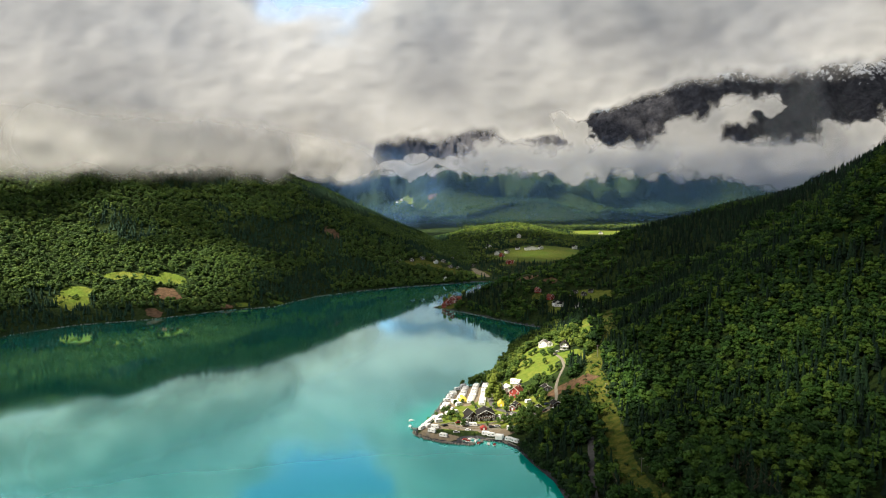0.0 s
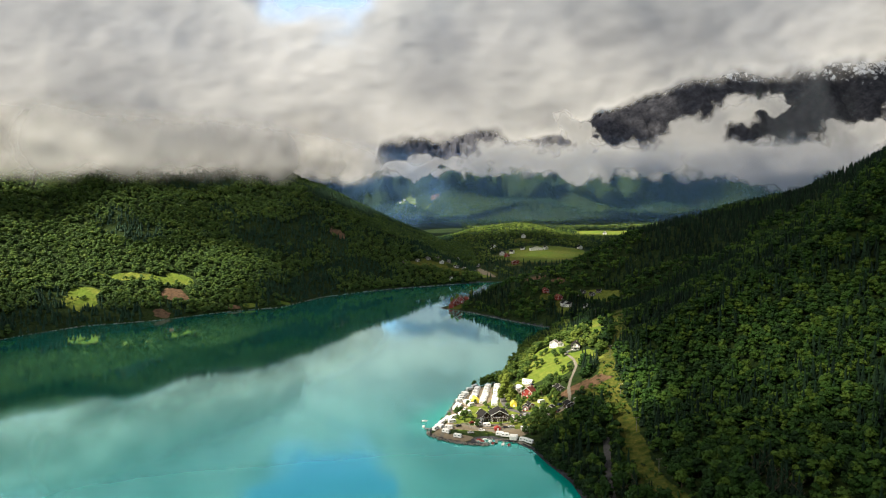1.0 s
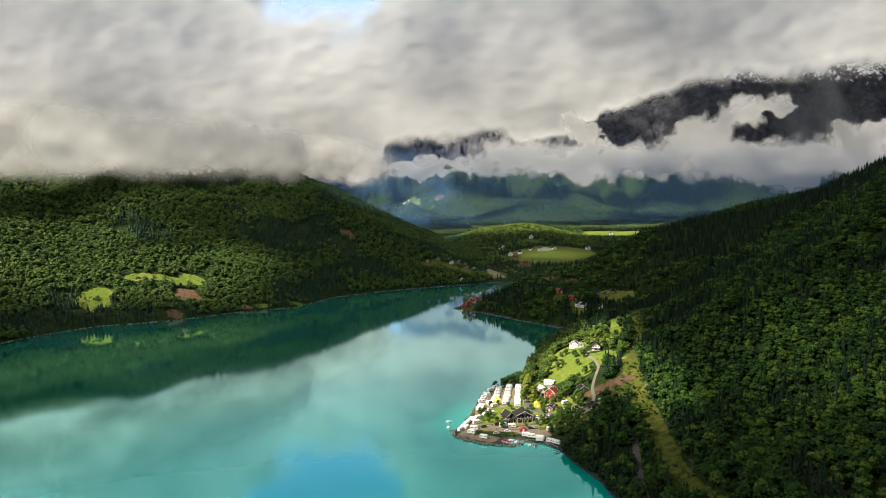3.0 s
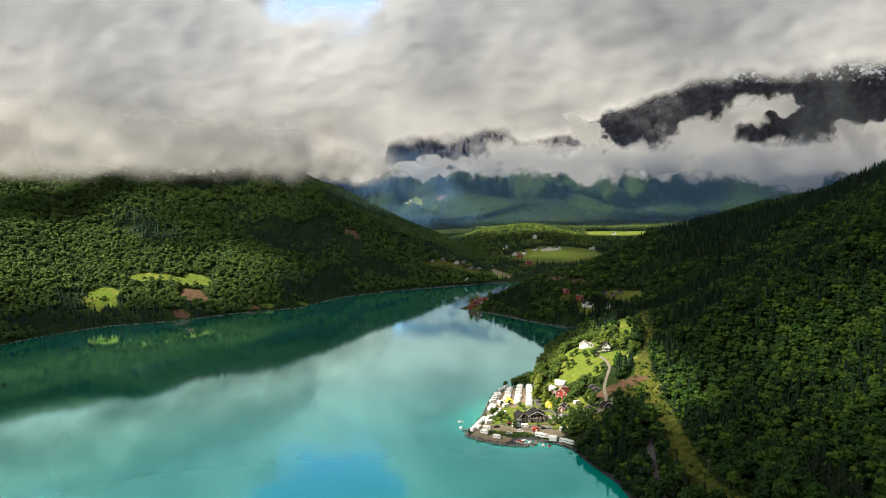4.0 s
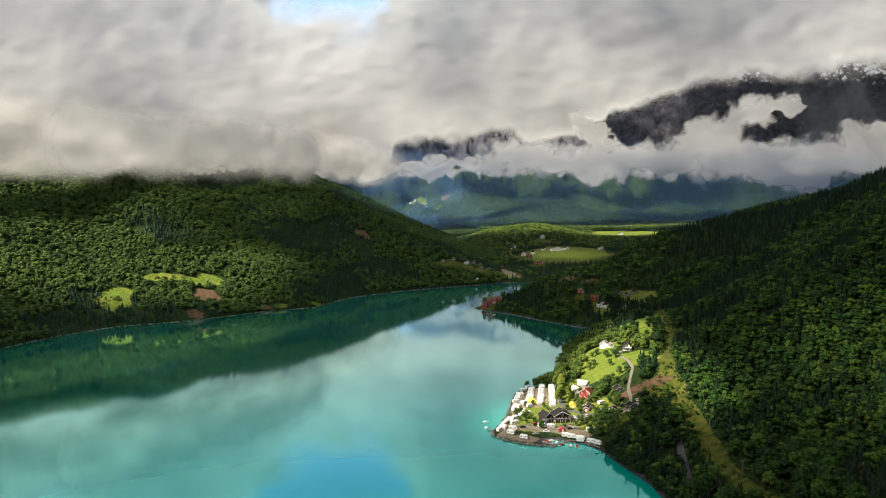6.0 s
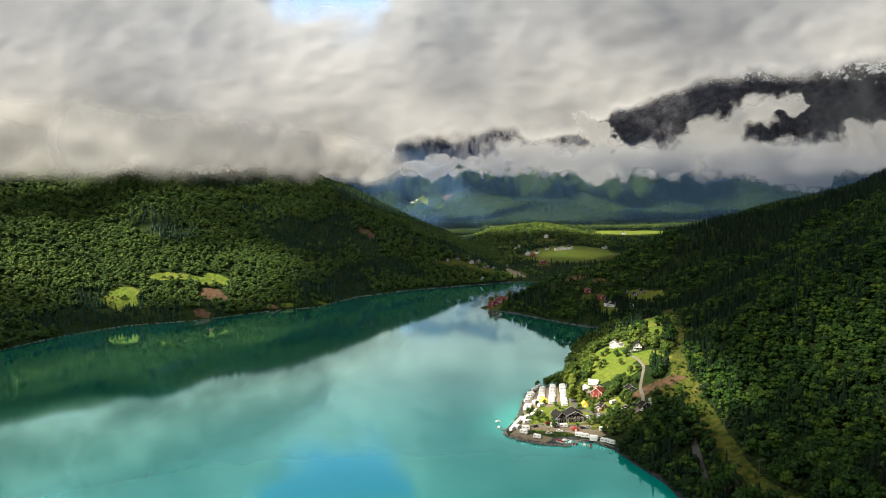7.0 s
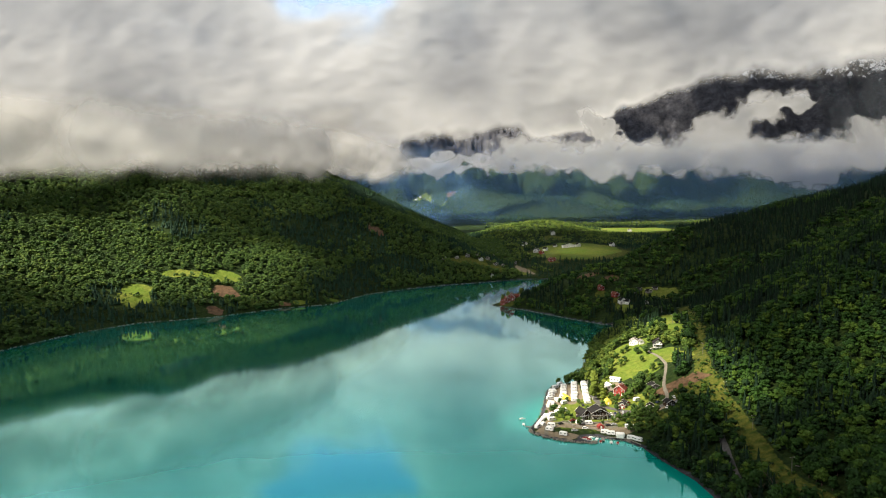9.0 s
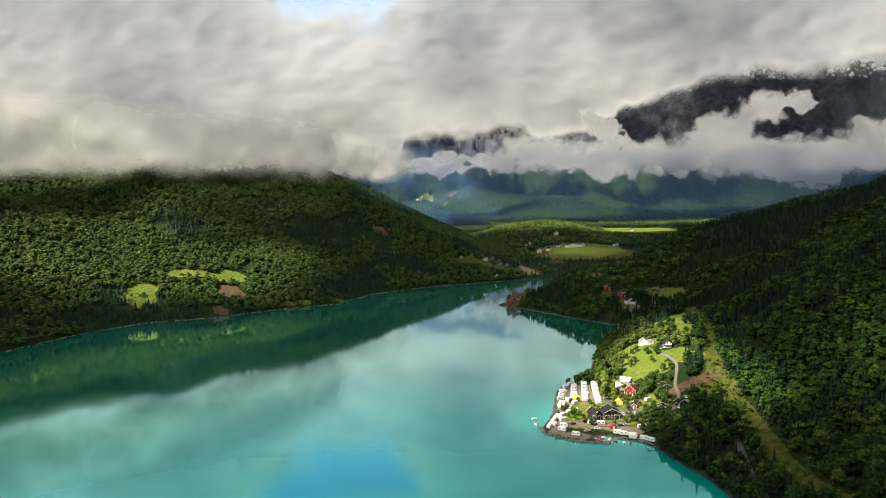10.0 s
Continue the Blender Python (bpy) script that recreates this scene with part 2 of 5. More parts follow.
def height(x, y):
    x, y = np.asarray(x, float), np.asarray(y, float)
    wob = fbm(x, y, 140, 3, 5) * 7
    dl = inland(x, y, LEFT_SHORE, LEFT_REST)
    dr = inland(x, y, RIGHT_SHORE, RIGHT_REST)
    rough = fbm(x, y, 220, 4, 11)
    dle = dl + wob * ramp(20, 90, dl)
    zl = np.interp(dle, [-60, -8, 0, 4, 45, 85, 190, 250, 370, 520, 900, 2500], [-14, -3, 0, 1.5, 20, 36, 84, 112, 172, 235, 330, 600])
    zl = zl + rough * 16 * ramp(60, 300, dl) + fbm(x, y, 60, 3, 23) * 4 * ramp(30, 120, dl)
    dre = dr + wob * 0.6 * ramp(20, 90, dr)
    zr = np.interp(dre, [-60, -8, 0, 4, 41, 92, 125, 170, 220, 255, 375, 600, 1000, 3000], [-14, -3, 0, 1.5, 13, 31, 44, 69, 95, 117, 226, 370, 520, 800])
    zr = zr + rough * 10 * ramp(90, 300, dr) + fbm(x, y, 45, 3, 29) * 3 * ramp(40, 120, dr)
    zr = zr + 20 * np.exp(-((x - 112) / 60) ** 2 - ((y - 985) / 50) ** 2) * ramp(0, 40, dr)
    zr = zr + 11 * np.exp(-((x - 90) / 34) ** 2 - ((y - 640) / 40) ** 2) * ramp(0, 35, dr)
    zr = zr + (12 * np.exp(-((x - 145) / 34) ** 2 - ((y - 830) / 85) ** 2) + 7 * np.exp(-((x - 137) / 30) ** 2 - ((y - 675) / 35) ** 2)) * ramp(0, 30, dr)
    zr = np.minimum(zr, 100) + np.maximum(zr - 100, 0) * np.interp(y, [700, 867, 1000, 1200, 1500], [1, 0.75, 0.42, 0.15, 0.1])
    zr = np.where(zr > 0, zr * np.interp(y, [1100, 1400], [1, 0.55]), zr)
    # the flat camp site on the point
    w = np.exp(-(np.hypot(x - 28, (y - 522) * 0.95) / 60) ** 4)
    flat = np.interp(dr, [-8, 0, 2, 20, 60, 100], [-3, 0, 1.1, 2.2, 4.5, 8])
    zr = zr * (1 - w) + flat * w
    floor = np.interp(y, [-5000, 1296, 1318, 1500, 1700, 2400, 3200, 5000], [-14, -14, 3, 20, 29, 24, 34, 60]) + 6 * fbm(x, y, 200, 3, 41) * ramp(1400, 1600, y)
    floor = floor + 48 * np.exp(-((x - 190) / 150) ** 2 - ((y - 2030) / 150) ** 2) * ramp(1750, 1900, y)
    z = np.maximum(np.maximum(zl, zr), floor)
    # the mountain across the end of the valley
    crest = np.interp(x, [c[0] for c in CREST], [c[1] for c in CREST])
    t = np.clip((y - 3150 - 120 * fbm(x, y, 900, 2, 51)) / 1400, 0, 1.2)
    gully = np.abs(fbm(x, y * 0.35, 330, 4, 61))
    far = crest * np.interp(t, [0, 0.25, 0.5, 0.62, 0.8, 0.92, 1.2], [0, 0.12, 0.30, 0.44, 0.80, 0.97, 1.04])
    far = far + (110 * fbm(x + 0.45 * y, y * 0.3, 380, 3, 67) + 18 * fbm(x, y, 90, 3, 69)) * ramp(0.02, 0.25, t) - 150 * gully * ramp(0.12, 0.5, t) + (60 * fbm(x, y, 120, 4, 71) - 130 * np.abs(fbm(x, y * 0.4, 150, 4, 73)) + 30 * fbm(x, y, 40, 3, 75)) * ramp(0.4, 0.65, t) + 45 * ramp(0.5, 0.8, t)
    return np.where(t > 0, np.maximum(z, far + 20 * ramp(0, 0.1, t)), z)


def on_ground(x, y):
    return float(height(np.array([x]), np.array([y]))[0])


def near_blob(x, y, cx, cy, rx, ry, turn=0.0):
    """1 in the middle of an uneven oval, 0 outside it."""
    c, s = math.cos(radians(turn)), math.sin(radians(turn))
    u, v = ((x - cx) * c + (y - cy) * s) / rx, (-(x - cx) * s + (y - cy) * c) / ry
    return 1 - ramp(0.75, 1.25, np.hypot(u, v) + 0.55 * fbm(x, y, (rx + ry) * 0.45, 4, 83))


CUT = [(118, 290), (107, 339), (103, 351), (101, 372), (101.5, 390), (104.6, 414), (106, 432), (109, 460), (110.4, 486), (112, 516), (119, 548), (141, 603), (158, 663), (174, 735), (195, 816)]   # cleared strip under the power line
LAWNS = [(160, 742, 14, 30, -10), (146, 711, 11, 20, 0), (114, 562, 8, 9, 0), (110, 594, 9, 9, 0), (136, 668, 9, 16, 0), (82, 605, 20, 26, 10), (84, 640, 14, 14, 0), (66, 582, 15, 12, 20), (84, 570, 11, 15, 0), (100, 640, 20, 12, 10), (118, 690, 12, 22, 0), (137, 668, 9, 17, 0), (110, 575, 10, 24, 0), (108, 600, 14, 12, 0), (14, 519, 15, 6, 5), (62, 482, 14, 9, 0), (12, 560, 5, 14, -10), (42, 540, 6, 16, 0), (-4, 500, 6, 9, 0), (5, 482, 7, 5, 0)]
MEADOWS = [(-510, 968, 22, 30, 10), (-470, 1040, 48, 11, 14), (-415, 1066, 18, 14, 0), (-300, 1036, 14, 5, 20), (-255, 1066, 12, 6, 30), (196, 910, 26, 18, -50), (148, 885, 16, 9, 0), (215, 1640, 95, 130, -10), (290, 1655, 40, 40, 0), (60, 1370, 26, 30, 0)]
GRASS = LAWNS + MEADOWS
FIELDS = [(430, 2330, 60, 60, 0), (560, 2440, 130, 100, 0), (535, 2330, 70, 90, 0), (650, 2400, 60, 60, 0), (-205, 4000, 46, 34, 5), (-130, 3850, 40, 20, 0), (-260, 3960, 30, 22, 0)]
BARE = [(-408, 1015, 22, 17, 0), (-402, 964, 13, 9, 0), (-222, 1396, 10, 30, 40), (93, 519, 13, 7, -15), (106, 512, 10, 5, 0), (120, 990, 18, 9, 20), (-56, 3905, 26, 24, 0), (-322, 1024, 14, 4, 30), (150, 970, 10, 8, 0)]
GRAVEL = [(0, 466, 14, 4, -12), (-13, 475, 6, 5, 0), (20, 484, 24, 5, 5), (44, 503, 9, 6, 10), (3, 545, 8, 30, -10), (-9, 485, 6, 12, -15), (74, 500, 12, 4, 10), (72, 1388, 11, 40, 15), (20, 560, 9, 24, -8), (36, 474, 14, 6, -15), (56, 560, 8, 8, 0)]


# open ground fitted to the camera's view of houses and fields: x, y, radius
CLEARED = [(98, 504, 13), (133, 648, 13), (144, 889, 13), (168, 863, 12), (140, 912, 10), (126, 936, 9), (5, 1012, 14), (18, 1020, 12), (186, 912, 14), (215, 1590, 125), (150, 1555, 50), (290, 1600, 50), (136, 1465, 22), (118, 1600, 26), (30, 1515, 26),
           (-15, 1345, 18), (-40, 1352, 18), (15, 1338, 16), (-65, 1340, 14), (0, 1372, 14), (30, 1362, 14), (200, 1850, 30), (112, 1725, 24), (430, 2230, 90), (540, 2280, 150), (630, 2230, 90), (72, 1375, 26)]


def masks(x, y):
    z = height(x, y)
    cut = 1 - ramp(4, 9, line_distance(x, y, CUT) + 3 * fbm(x, y, 25, 3, 91))
    out = {"scrub": cut, "grass": np.zeros_like(z), "bare": np.zeros_like(z), "gravel": np.zeros_like(z)}
    for key, blobs in (("grass", GRASS + FIELDS), ("bare", BARE), ("gravel", GRAVEL)):
        for b in blobs:
            out[key] = np.maximum(out[key], near_blob(x, y, *b))
    shore = ramp(1.6, 0.5, z) * ramp(-3, -1, z)
    lawn = np.exp(-(np.hypot(x - 30, (y - 522) * 0.95) / 58) ** 4) * (0.66 + 0.25 * fbm(x, y, 12, 3, 93)) * ramp(0.8, 1.4, z)
    out["grass"] = np.maximum(out["grass"], lawn)
    out["cleared"] = np.zeros_like(z)
    for cx, cy, r in CLEARED:
        out["cleared"] = np.maximum(out["cleared"], 1 - ramp(0.8, 1.1, np.hypot(x - cx, y - cy) / r + 0.2 * fbm(x, y, r, 3, 99)))
    out["scrub"] = np.maximum(out["scrub"], 0.75 * out["cleared"])
    out["rock"] = np.maximum(shore * (0.3 + 0.6 * (x > -150)), ramp(260, 420, z + 80 * fbm(x, y, 150, 4, 95)) * (y > 3000))
    out["snow"] = 0.55 * ramp(730, 930, z + 90 * fbm(x, y * 2, 60, 3, 97)) * (y > 3000) * (x > 700)
    return out


def mesh_object(name, verts, faces, mats, smooth=True, attrs=None, face_mats=None):
    """A mesh from arrays; faces all have the same number of corners."""
    me = bpy.data.meshes.new(name)
    verts, faces = np.asarray(verts, np.float32), np.asarray(faces, np.int32)
    n, k = faces.shape
    me.vertices.add(len(verts))
    me.vertices.foreach_set("co", verts.ravel())
    me.loops.add(n * k)
    me.loops.foreach_set("vertex_index", faces.ravel())
    me.polygons.add(n)
    me.polygons.foreach_set("loop_start", np.arange(n, dtype=np.int32) * k)
    me.polygons.foreach_set("loop_total", np.full(n, k, np.int32))
    for key, values in (attrs or {}).items():
        a = me.attributes.new(key, "FLOAT", "POINT")
        a.data.foreach_set("value", np.asarray(values, np.float32))
    for m in mats:
        me.materials.append(m)
    if face_mats is not None:
        me.polygons.foreach_set("material_index", np.asarray(face_mats, np.int32))
    me.update(calc_edges=True)
    me.polygons.foreach_set("use_smooth", np.full(n, smooth))
    me.validate()
    return new(name, me)


def grid_faces(nu, nv):
    a = (np.arange(nu - 1)[:, None] * nv + np.arange(nv - 1)[None, :]).ravel()
    return np.stack([a, a + nv, a + nv + 1, a + 1], 1)


def spaced(*runs):
    out = []
    for a, b, step in runs:
        out.append(np.arange(a, b, step))
    return np.concatenate(out)


# ---- the ground and the lake ----
xs = spaced((-4900, -1500, 130), (-1500, -750, 25), (-750, -560, 9), (-560, -370, 4.5), (-370, -30, 8), (-30, 180, 2.5), (180, 480, 7), (480, 1000, 14), (1000, 2900, 20), (2900, 4901, 180))
ys = spaced((-4900, 0, 200), (0, 300, 20), (300, 720, 3), (720, 925, 7.5), (925, 1095, 4), (1095, 1400, 7.5), (1400, 2450, 14), (2450, 3100, 30), (3100, 3700, 18), (3700, 4760, 13))
gx, gy = np.meshgrid(xs, ys, indexing="ij")
gx, gy = gx.ravel(), gy.ravel()
gz = height(gx, gy)
GROUND = ground_material()
land = mesh_object("ground", np.stack([gx, gy, gz], 1), grid_faces(len(xs), len(ys)), [GROUND], True, masks(gx, gy))
tagged(land, "steep wooded valley sides, meadows and rocky far mountain", "ground", kind="structure")

lx, ly = np.meshgrid(np.linspace(-900, 300, 25), spaced((-4900, 0, 300), (0, 1401, 50)), indexing="ij")
lake = mesh_object("water", np.stack([lx.ravel(), ly.ravel(), 0 * lx.ravel()], 1), grid_faces(*lx.shape), [water_material()])
tagged(lake, "still turquoise glacial lake mirroring hills and clouds", "lake", kind="structure")

# ---- clouds ----
# unseen deck added to shade the land except under its openings
cx_, cy_ = np.meshgrid(np.arange(-4960, 4961, 40.0), np.arange(-4960, 4961, 40.0), indexing="ij")
cx_, cy_ = cx_.ravel(), cy_.ravel()
q_ = np.maximum(np.abs(cx_), np.abs(cy_))
deck_z = 930 + 800 * ramp(2450, 3350, cy_)
deck_z = deck_z + (np.interp(q_, [4560, 4930, 9000], [0, 1, 1]) * (-60 - deck_z)) + 26 * fbm(cx_, cy_, 700, 3, 101)
dens = 1.2 + 0.45 * fbm(cx_, cy_, 800, 4, 103)
# a long gap put in the deck to let the sun reach the cloud wall before the mountain, and broken cloud behind it
gap = ramp(2080, 2230, cy_ + 60 * fbm(cx_, cy_, 300, 3, 109)) * ramp(-3000, -2300, cx_) * (1 - ramp(1500, 2100, cx_))
dens = dens * (1 - gap) + gap * (0.20 + 0.30 * fbm(cx_, cy_, 420, 3, 113))
broken = ramp(3050, 3250, cy_)
dens = dens * (1 - broken) + broken * (0.75 + 0.8 * fbm(cx_, cy_, 330, 3, 111) + 0.6 * ramp(200, 700, cx_))
dens = np.maximum(dens, ramp(4300, 4550, q_) * 1.0)
# the deck is thinned here to let sun onto the bank on the ridge
ridge = line_distance(cx_, cy_, [(-2210, 284), (-1610, 744), (-1410, 914), (-1270, 1114), (-1130, 1334), (-1000, 1604), (-830, 1884)])
dens = dens - (dens - 0.32) * (1 - ramp(110, 230, ridge))
# openings put in the unseen deck to light chosen ground: x, y, half sizes, turn, how open
SUNLIT = [(17, 500, 42, 41, 0, 1.0), (40, 540, 52, 48, 0, 1.0), (113, 510, 17, 80, 0, 0.9), (88, 608, 54, 70, 0, 1.0), (134, 690, 38, 90, -12, 1.0), (235, 410, 130, 150, 20, 0.33), (335, 620, 120, 140, -30, 0.34), (150, 990, 180, 110, 0, 0.3), (120, 1400, 260, 140, 0, 0.3),
          (-590, 1045, 205, 140, 25, 0.88), (-420, 1150, 110, 60, 25, 0.6), (-330, 1260, 200, 90, 30, 0.3), (200, 2030, 190, 110, 0, 1.0), (560, 2440, 160, 140, 0, 1.0), (225, 1640, 120, 100, 0, 0.4),
          (-150, 3850, 300, 130, 0, 1.0), (180, 3480, 70, 240, -28, 0.8), (480, 3420, 60, 220, -30, 0.65), (800, 3500, 60, 220, -30, 0.5)]
for ox, oy, rx, ry, turn, much in SUNLIT:
    dz_ = deck_z - on_ground(ox, oy)
    wx, wy = cx_ - SUN_DIR.x / SUN_DIR.z * dz_, cy_ - SUN_DIR.y / SUN_DIR.z * dz_
    stir = 0.3 * min(rx, ry)
    wx, wy = wx + stir * fbm(wx, wy, 120, 3, 105), wy + stir * fbm(wx, wy, 120, 3, 107)
    c_, s_ = math.cos(radians(turn)), math.sin(radians(turn))
    u_, v_ = (wx - ox) * c_ + (wy - oy) * s_, -(wx - ox) * s_ + (wy - oy) * c_
    g_ = much * np.exp(-(np.hypot(u_ / rx, v_ / ry) / 1.08) ** 4)
    dens = np.minimum(dens, dens * (1 - g_) - 0.15 * g_)
# the blue hole low over the end of the valley
dens = dens - 1.6 * np.exp(-((cx_ + 760) / 420) ** 4) * ramp(3250, 3450, cy_)
DECK = cloud_material("sun_mask_deck", (0.50, 0.52, 0.55), (0.125, 0.131, 0.14), 0.0035, 0.95)
deck = mesh_object("sun_mask_deck", np.stack([cx_, cy_, deck_z], 1), grid_faces(249, 249), [DECK], True, {"vapour": dens})
tagged(deck, "unseen cloud deck with openings placed to let sun onto chosen ground", "cloud", kind="structure")

BANK = cloud_material("cloud_bank", (0.43, 0.427, 0.42), (0.40, 0.397, 0.395), 0.0028, 0.97, 0.75, 0.3)
WALL = cloud_material("cloud_wall", (0.57, 0.565, 0.555), (0.28, 0.282, 0.288), 0.0032, 1.0, 0.35, 0.5)
TORN = cloud_material("torn_cloud", (0.58, 0.58, 0.59), (0.42, 0.425, 0.435), 0.012, 0.94, 0.5, 0.6)
VEIL = cloud_material("cloud_veil", (0.48, 0.48, 0.485), (0.45, 0.45, 0.455), 0.009, 0.75)
HAZE = cloud_material("haze_sheet", (0.20, 0.42, 0.85), (0.20, 0.42, 0.85), 0.002, 0.30, 0.5, 0.1)


def cloud_sheet(name, plan, z0, z1, shape, lean, label, seed, mat=BANK, rough=26, n=190, k=70, puff=0):
    """An upright billowing sheet of cloud over a line of the plan; shape(s, z, x, y) gives how thick it is, s running from 0 to 1."""
    px, py = np.array([p[0] for p in plan], float), np.array([p[1] for p in plan], float)
    run = np.concatenate([[0], np.cumsum(np.hypot(np.diff(px), np.diff(py)))])
    S, Z = np.meshgrid(np.linspace(0, run[-1], n), np.linspace(z0, z1, k), indexing="ij")
    X, Y = np.interp(S, run, px), np.interp(S, run, py)
    bulge = fbm(S, Z * 1.5, 260, 4, seed) * rough + lean * (Z - z0)
    if puff:
        bulge = bulge + puff * (np.abs(fbm(S, Z * 1.2, 210, 3, seed + 3)) + 0.5 * np.abs(fbm(S, Z, 90, 3, seed + 5)) - 0.4)
    dx, dy = px[-1] - px[0], py[-1] - py[0]
    L = math.hypot(dx, dy)
    X, Y = X - dy / L * bulge, Y + dx / L * bulge
    ob = mesh_object(name, np.stack([X.ravel(), Y.ravel(), Z.ravel()], 1), grid_faces(n, k), [mat], True, {"vapour": shape(S / run[-1], Z, X, Y).ravel()})
    return tagged(ob, label, "cloud", group="low clouds", kind="structure")


def edges(s, z, z1, fade=120):
    """Thins a sheet out towards its ends and its top."""
    return ramp(0, 0.12, s) * (1 - ramp(0.72, 1, s)) * (1 - ramp(z1 - fade, z1, z))


def hill_cap(lift, gain):
    def shape(s, z, x, y):
        base = 207 + lift + 24 * fbm(x, y, 170, 3, 131) + 14 * fbm(x + z, y, 60, 3, 133)
        return ramp(base - 66, base + 76, z) * (gain + 0.3) * edges(s, z, 430, 230) - 0.3
    return shape


CAP = [(-1500, 400), (-900, 860), (-700, 1030), (-560, 1230), (-420, 1450), (-290, 1720), (-120, 2000), (160, 2300)]
for k, (off, lift, gain, mat) in enumerate(((120, -2, 0.9, VEIL), (170, 0, 1.3, BANK))):
    cloud_sheet("cloud_bank", [(x - off * 0.6, y + off * 0.6) for x, y in CAP], 160, 640, hill_cap(lift, gain), -0.1, "soft grey cloud resting on the wooded ridge", 141 + k, mat)
for k, (off, mat) in enumerate(((-20, VEIL), (50, VEIL))):
    cloud_sheet("cloud_bank", [(x - off * 0.6, y + off * 0.6) for x, y in CAP[2:6]], 160, 640, hill_cap(-4, 1.0), -0.1, "low fringe of cloud hiding the ridge top", 147 + k, mat)


# the lower edge of the high cloud, and the torn cloud's strands with their half widths, placed to fit the camera's view
# on planes 2600 m and 3000 m off
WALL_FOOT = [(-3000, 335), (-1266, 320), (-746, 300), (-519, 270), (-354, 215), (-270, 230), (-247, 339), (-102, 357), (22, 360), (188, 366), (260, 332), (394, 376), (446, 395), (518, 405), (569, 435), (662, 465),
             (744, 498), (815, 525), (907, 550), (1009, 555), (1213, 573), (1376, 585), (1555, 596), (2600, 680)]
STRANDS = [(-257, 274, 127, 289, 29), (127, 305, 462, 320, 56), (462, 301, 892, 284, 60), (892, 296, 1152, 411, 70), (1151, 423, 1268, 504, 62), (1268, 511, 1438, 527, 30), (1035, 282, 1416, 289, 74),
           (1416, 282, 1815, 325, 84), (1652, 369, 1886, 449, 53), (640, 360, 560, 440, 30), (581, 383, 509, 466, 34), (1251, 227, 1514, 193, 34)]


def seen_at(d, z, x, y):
    """Where a point stands in an upright plane d metres off, seen from the middle of the camera's path."""
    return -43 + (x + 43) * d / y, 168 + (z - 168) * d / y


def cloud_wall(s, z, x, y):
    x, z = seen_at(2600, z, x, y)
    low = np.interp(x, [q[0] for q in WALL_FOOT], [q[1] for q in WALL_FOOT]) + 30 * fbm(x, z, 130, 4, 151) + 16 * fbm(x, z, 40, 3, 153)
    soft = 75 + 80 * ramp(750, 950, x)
    # greyer top and a bright patch at right, light put into the tone
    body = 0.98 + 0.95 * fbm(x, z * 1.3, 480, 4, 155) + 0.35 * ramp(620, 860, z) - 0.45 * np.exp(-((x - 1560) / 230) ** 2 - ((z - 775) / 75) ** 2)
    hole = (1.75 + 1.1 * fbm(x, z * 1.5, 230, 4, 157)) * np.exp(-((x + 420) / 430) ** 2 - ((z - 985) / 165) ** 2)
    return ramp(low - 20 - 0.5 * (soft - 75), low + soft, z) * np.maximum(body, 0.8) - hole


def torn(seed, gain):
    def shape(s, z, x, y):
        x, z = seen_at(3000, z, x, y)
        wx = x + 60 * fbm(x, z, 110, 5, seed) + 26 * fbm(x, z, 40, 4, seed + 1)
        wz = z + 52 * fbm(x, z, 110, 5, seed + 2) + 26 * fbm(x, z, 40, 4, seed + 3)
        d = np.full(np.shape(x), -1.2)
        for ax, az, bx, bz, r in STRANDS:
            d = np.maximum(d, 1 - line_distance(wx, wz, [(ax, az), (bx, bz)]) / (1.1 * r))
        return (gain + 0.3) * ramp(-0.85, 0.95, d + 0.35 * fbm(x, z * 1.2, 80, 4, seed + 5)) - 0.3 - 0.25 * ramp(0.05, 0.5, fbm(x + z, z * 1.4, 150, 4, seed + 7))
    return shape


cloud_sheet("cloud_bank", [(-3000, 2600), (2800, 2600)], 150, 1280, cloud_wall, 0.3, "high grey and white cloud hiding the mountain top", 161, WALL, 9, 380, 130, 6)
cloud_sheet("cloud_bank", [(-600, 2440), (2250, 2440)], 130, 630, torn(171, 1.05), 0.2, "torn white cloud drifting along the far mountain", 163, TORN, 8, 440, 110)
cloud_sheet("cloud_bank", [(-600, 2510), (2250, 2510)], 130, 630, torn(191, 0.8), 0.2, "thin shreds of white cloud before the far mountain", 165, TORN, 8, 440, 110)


def ridge_veil(s, z, x, y):
    return 0.6 * ramp(170, 240, z + 30 * fbm(x, y, 120, 3, 181)) * edges(s, z, 420, 200) * (0.6 + 0.6 * fbm(x, z, 120, 3, 183))


cloud_sheet("cloud_bank", [(300, 720), (640, 960), (1000, 1150)], 150, 420, ridge_veil, 0.3, "thin mist clinging to the steep wooded ridge", 187, VEIL, 25)


# a see-through blue sheet added to stand in for distance haze
haze = cloud_sheet("haze_sheet", [(-700, 2160), (2000, 2160)], -20, 420, lambda s, z, x, y: 0.9 * (1 - ramp(180, 400, z)) * ramp(20, 130, z) + 0 * x, 0.0, "upright blue sheet added as distance haze before the mountain", 197, HAZE, 30)


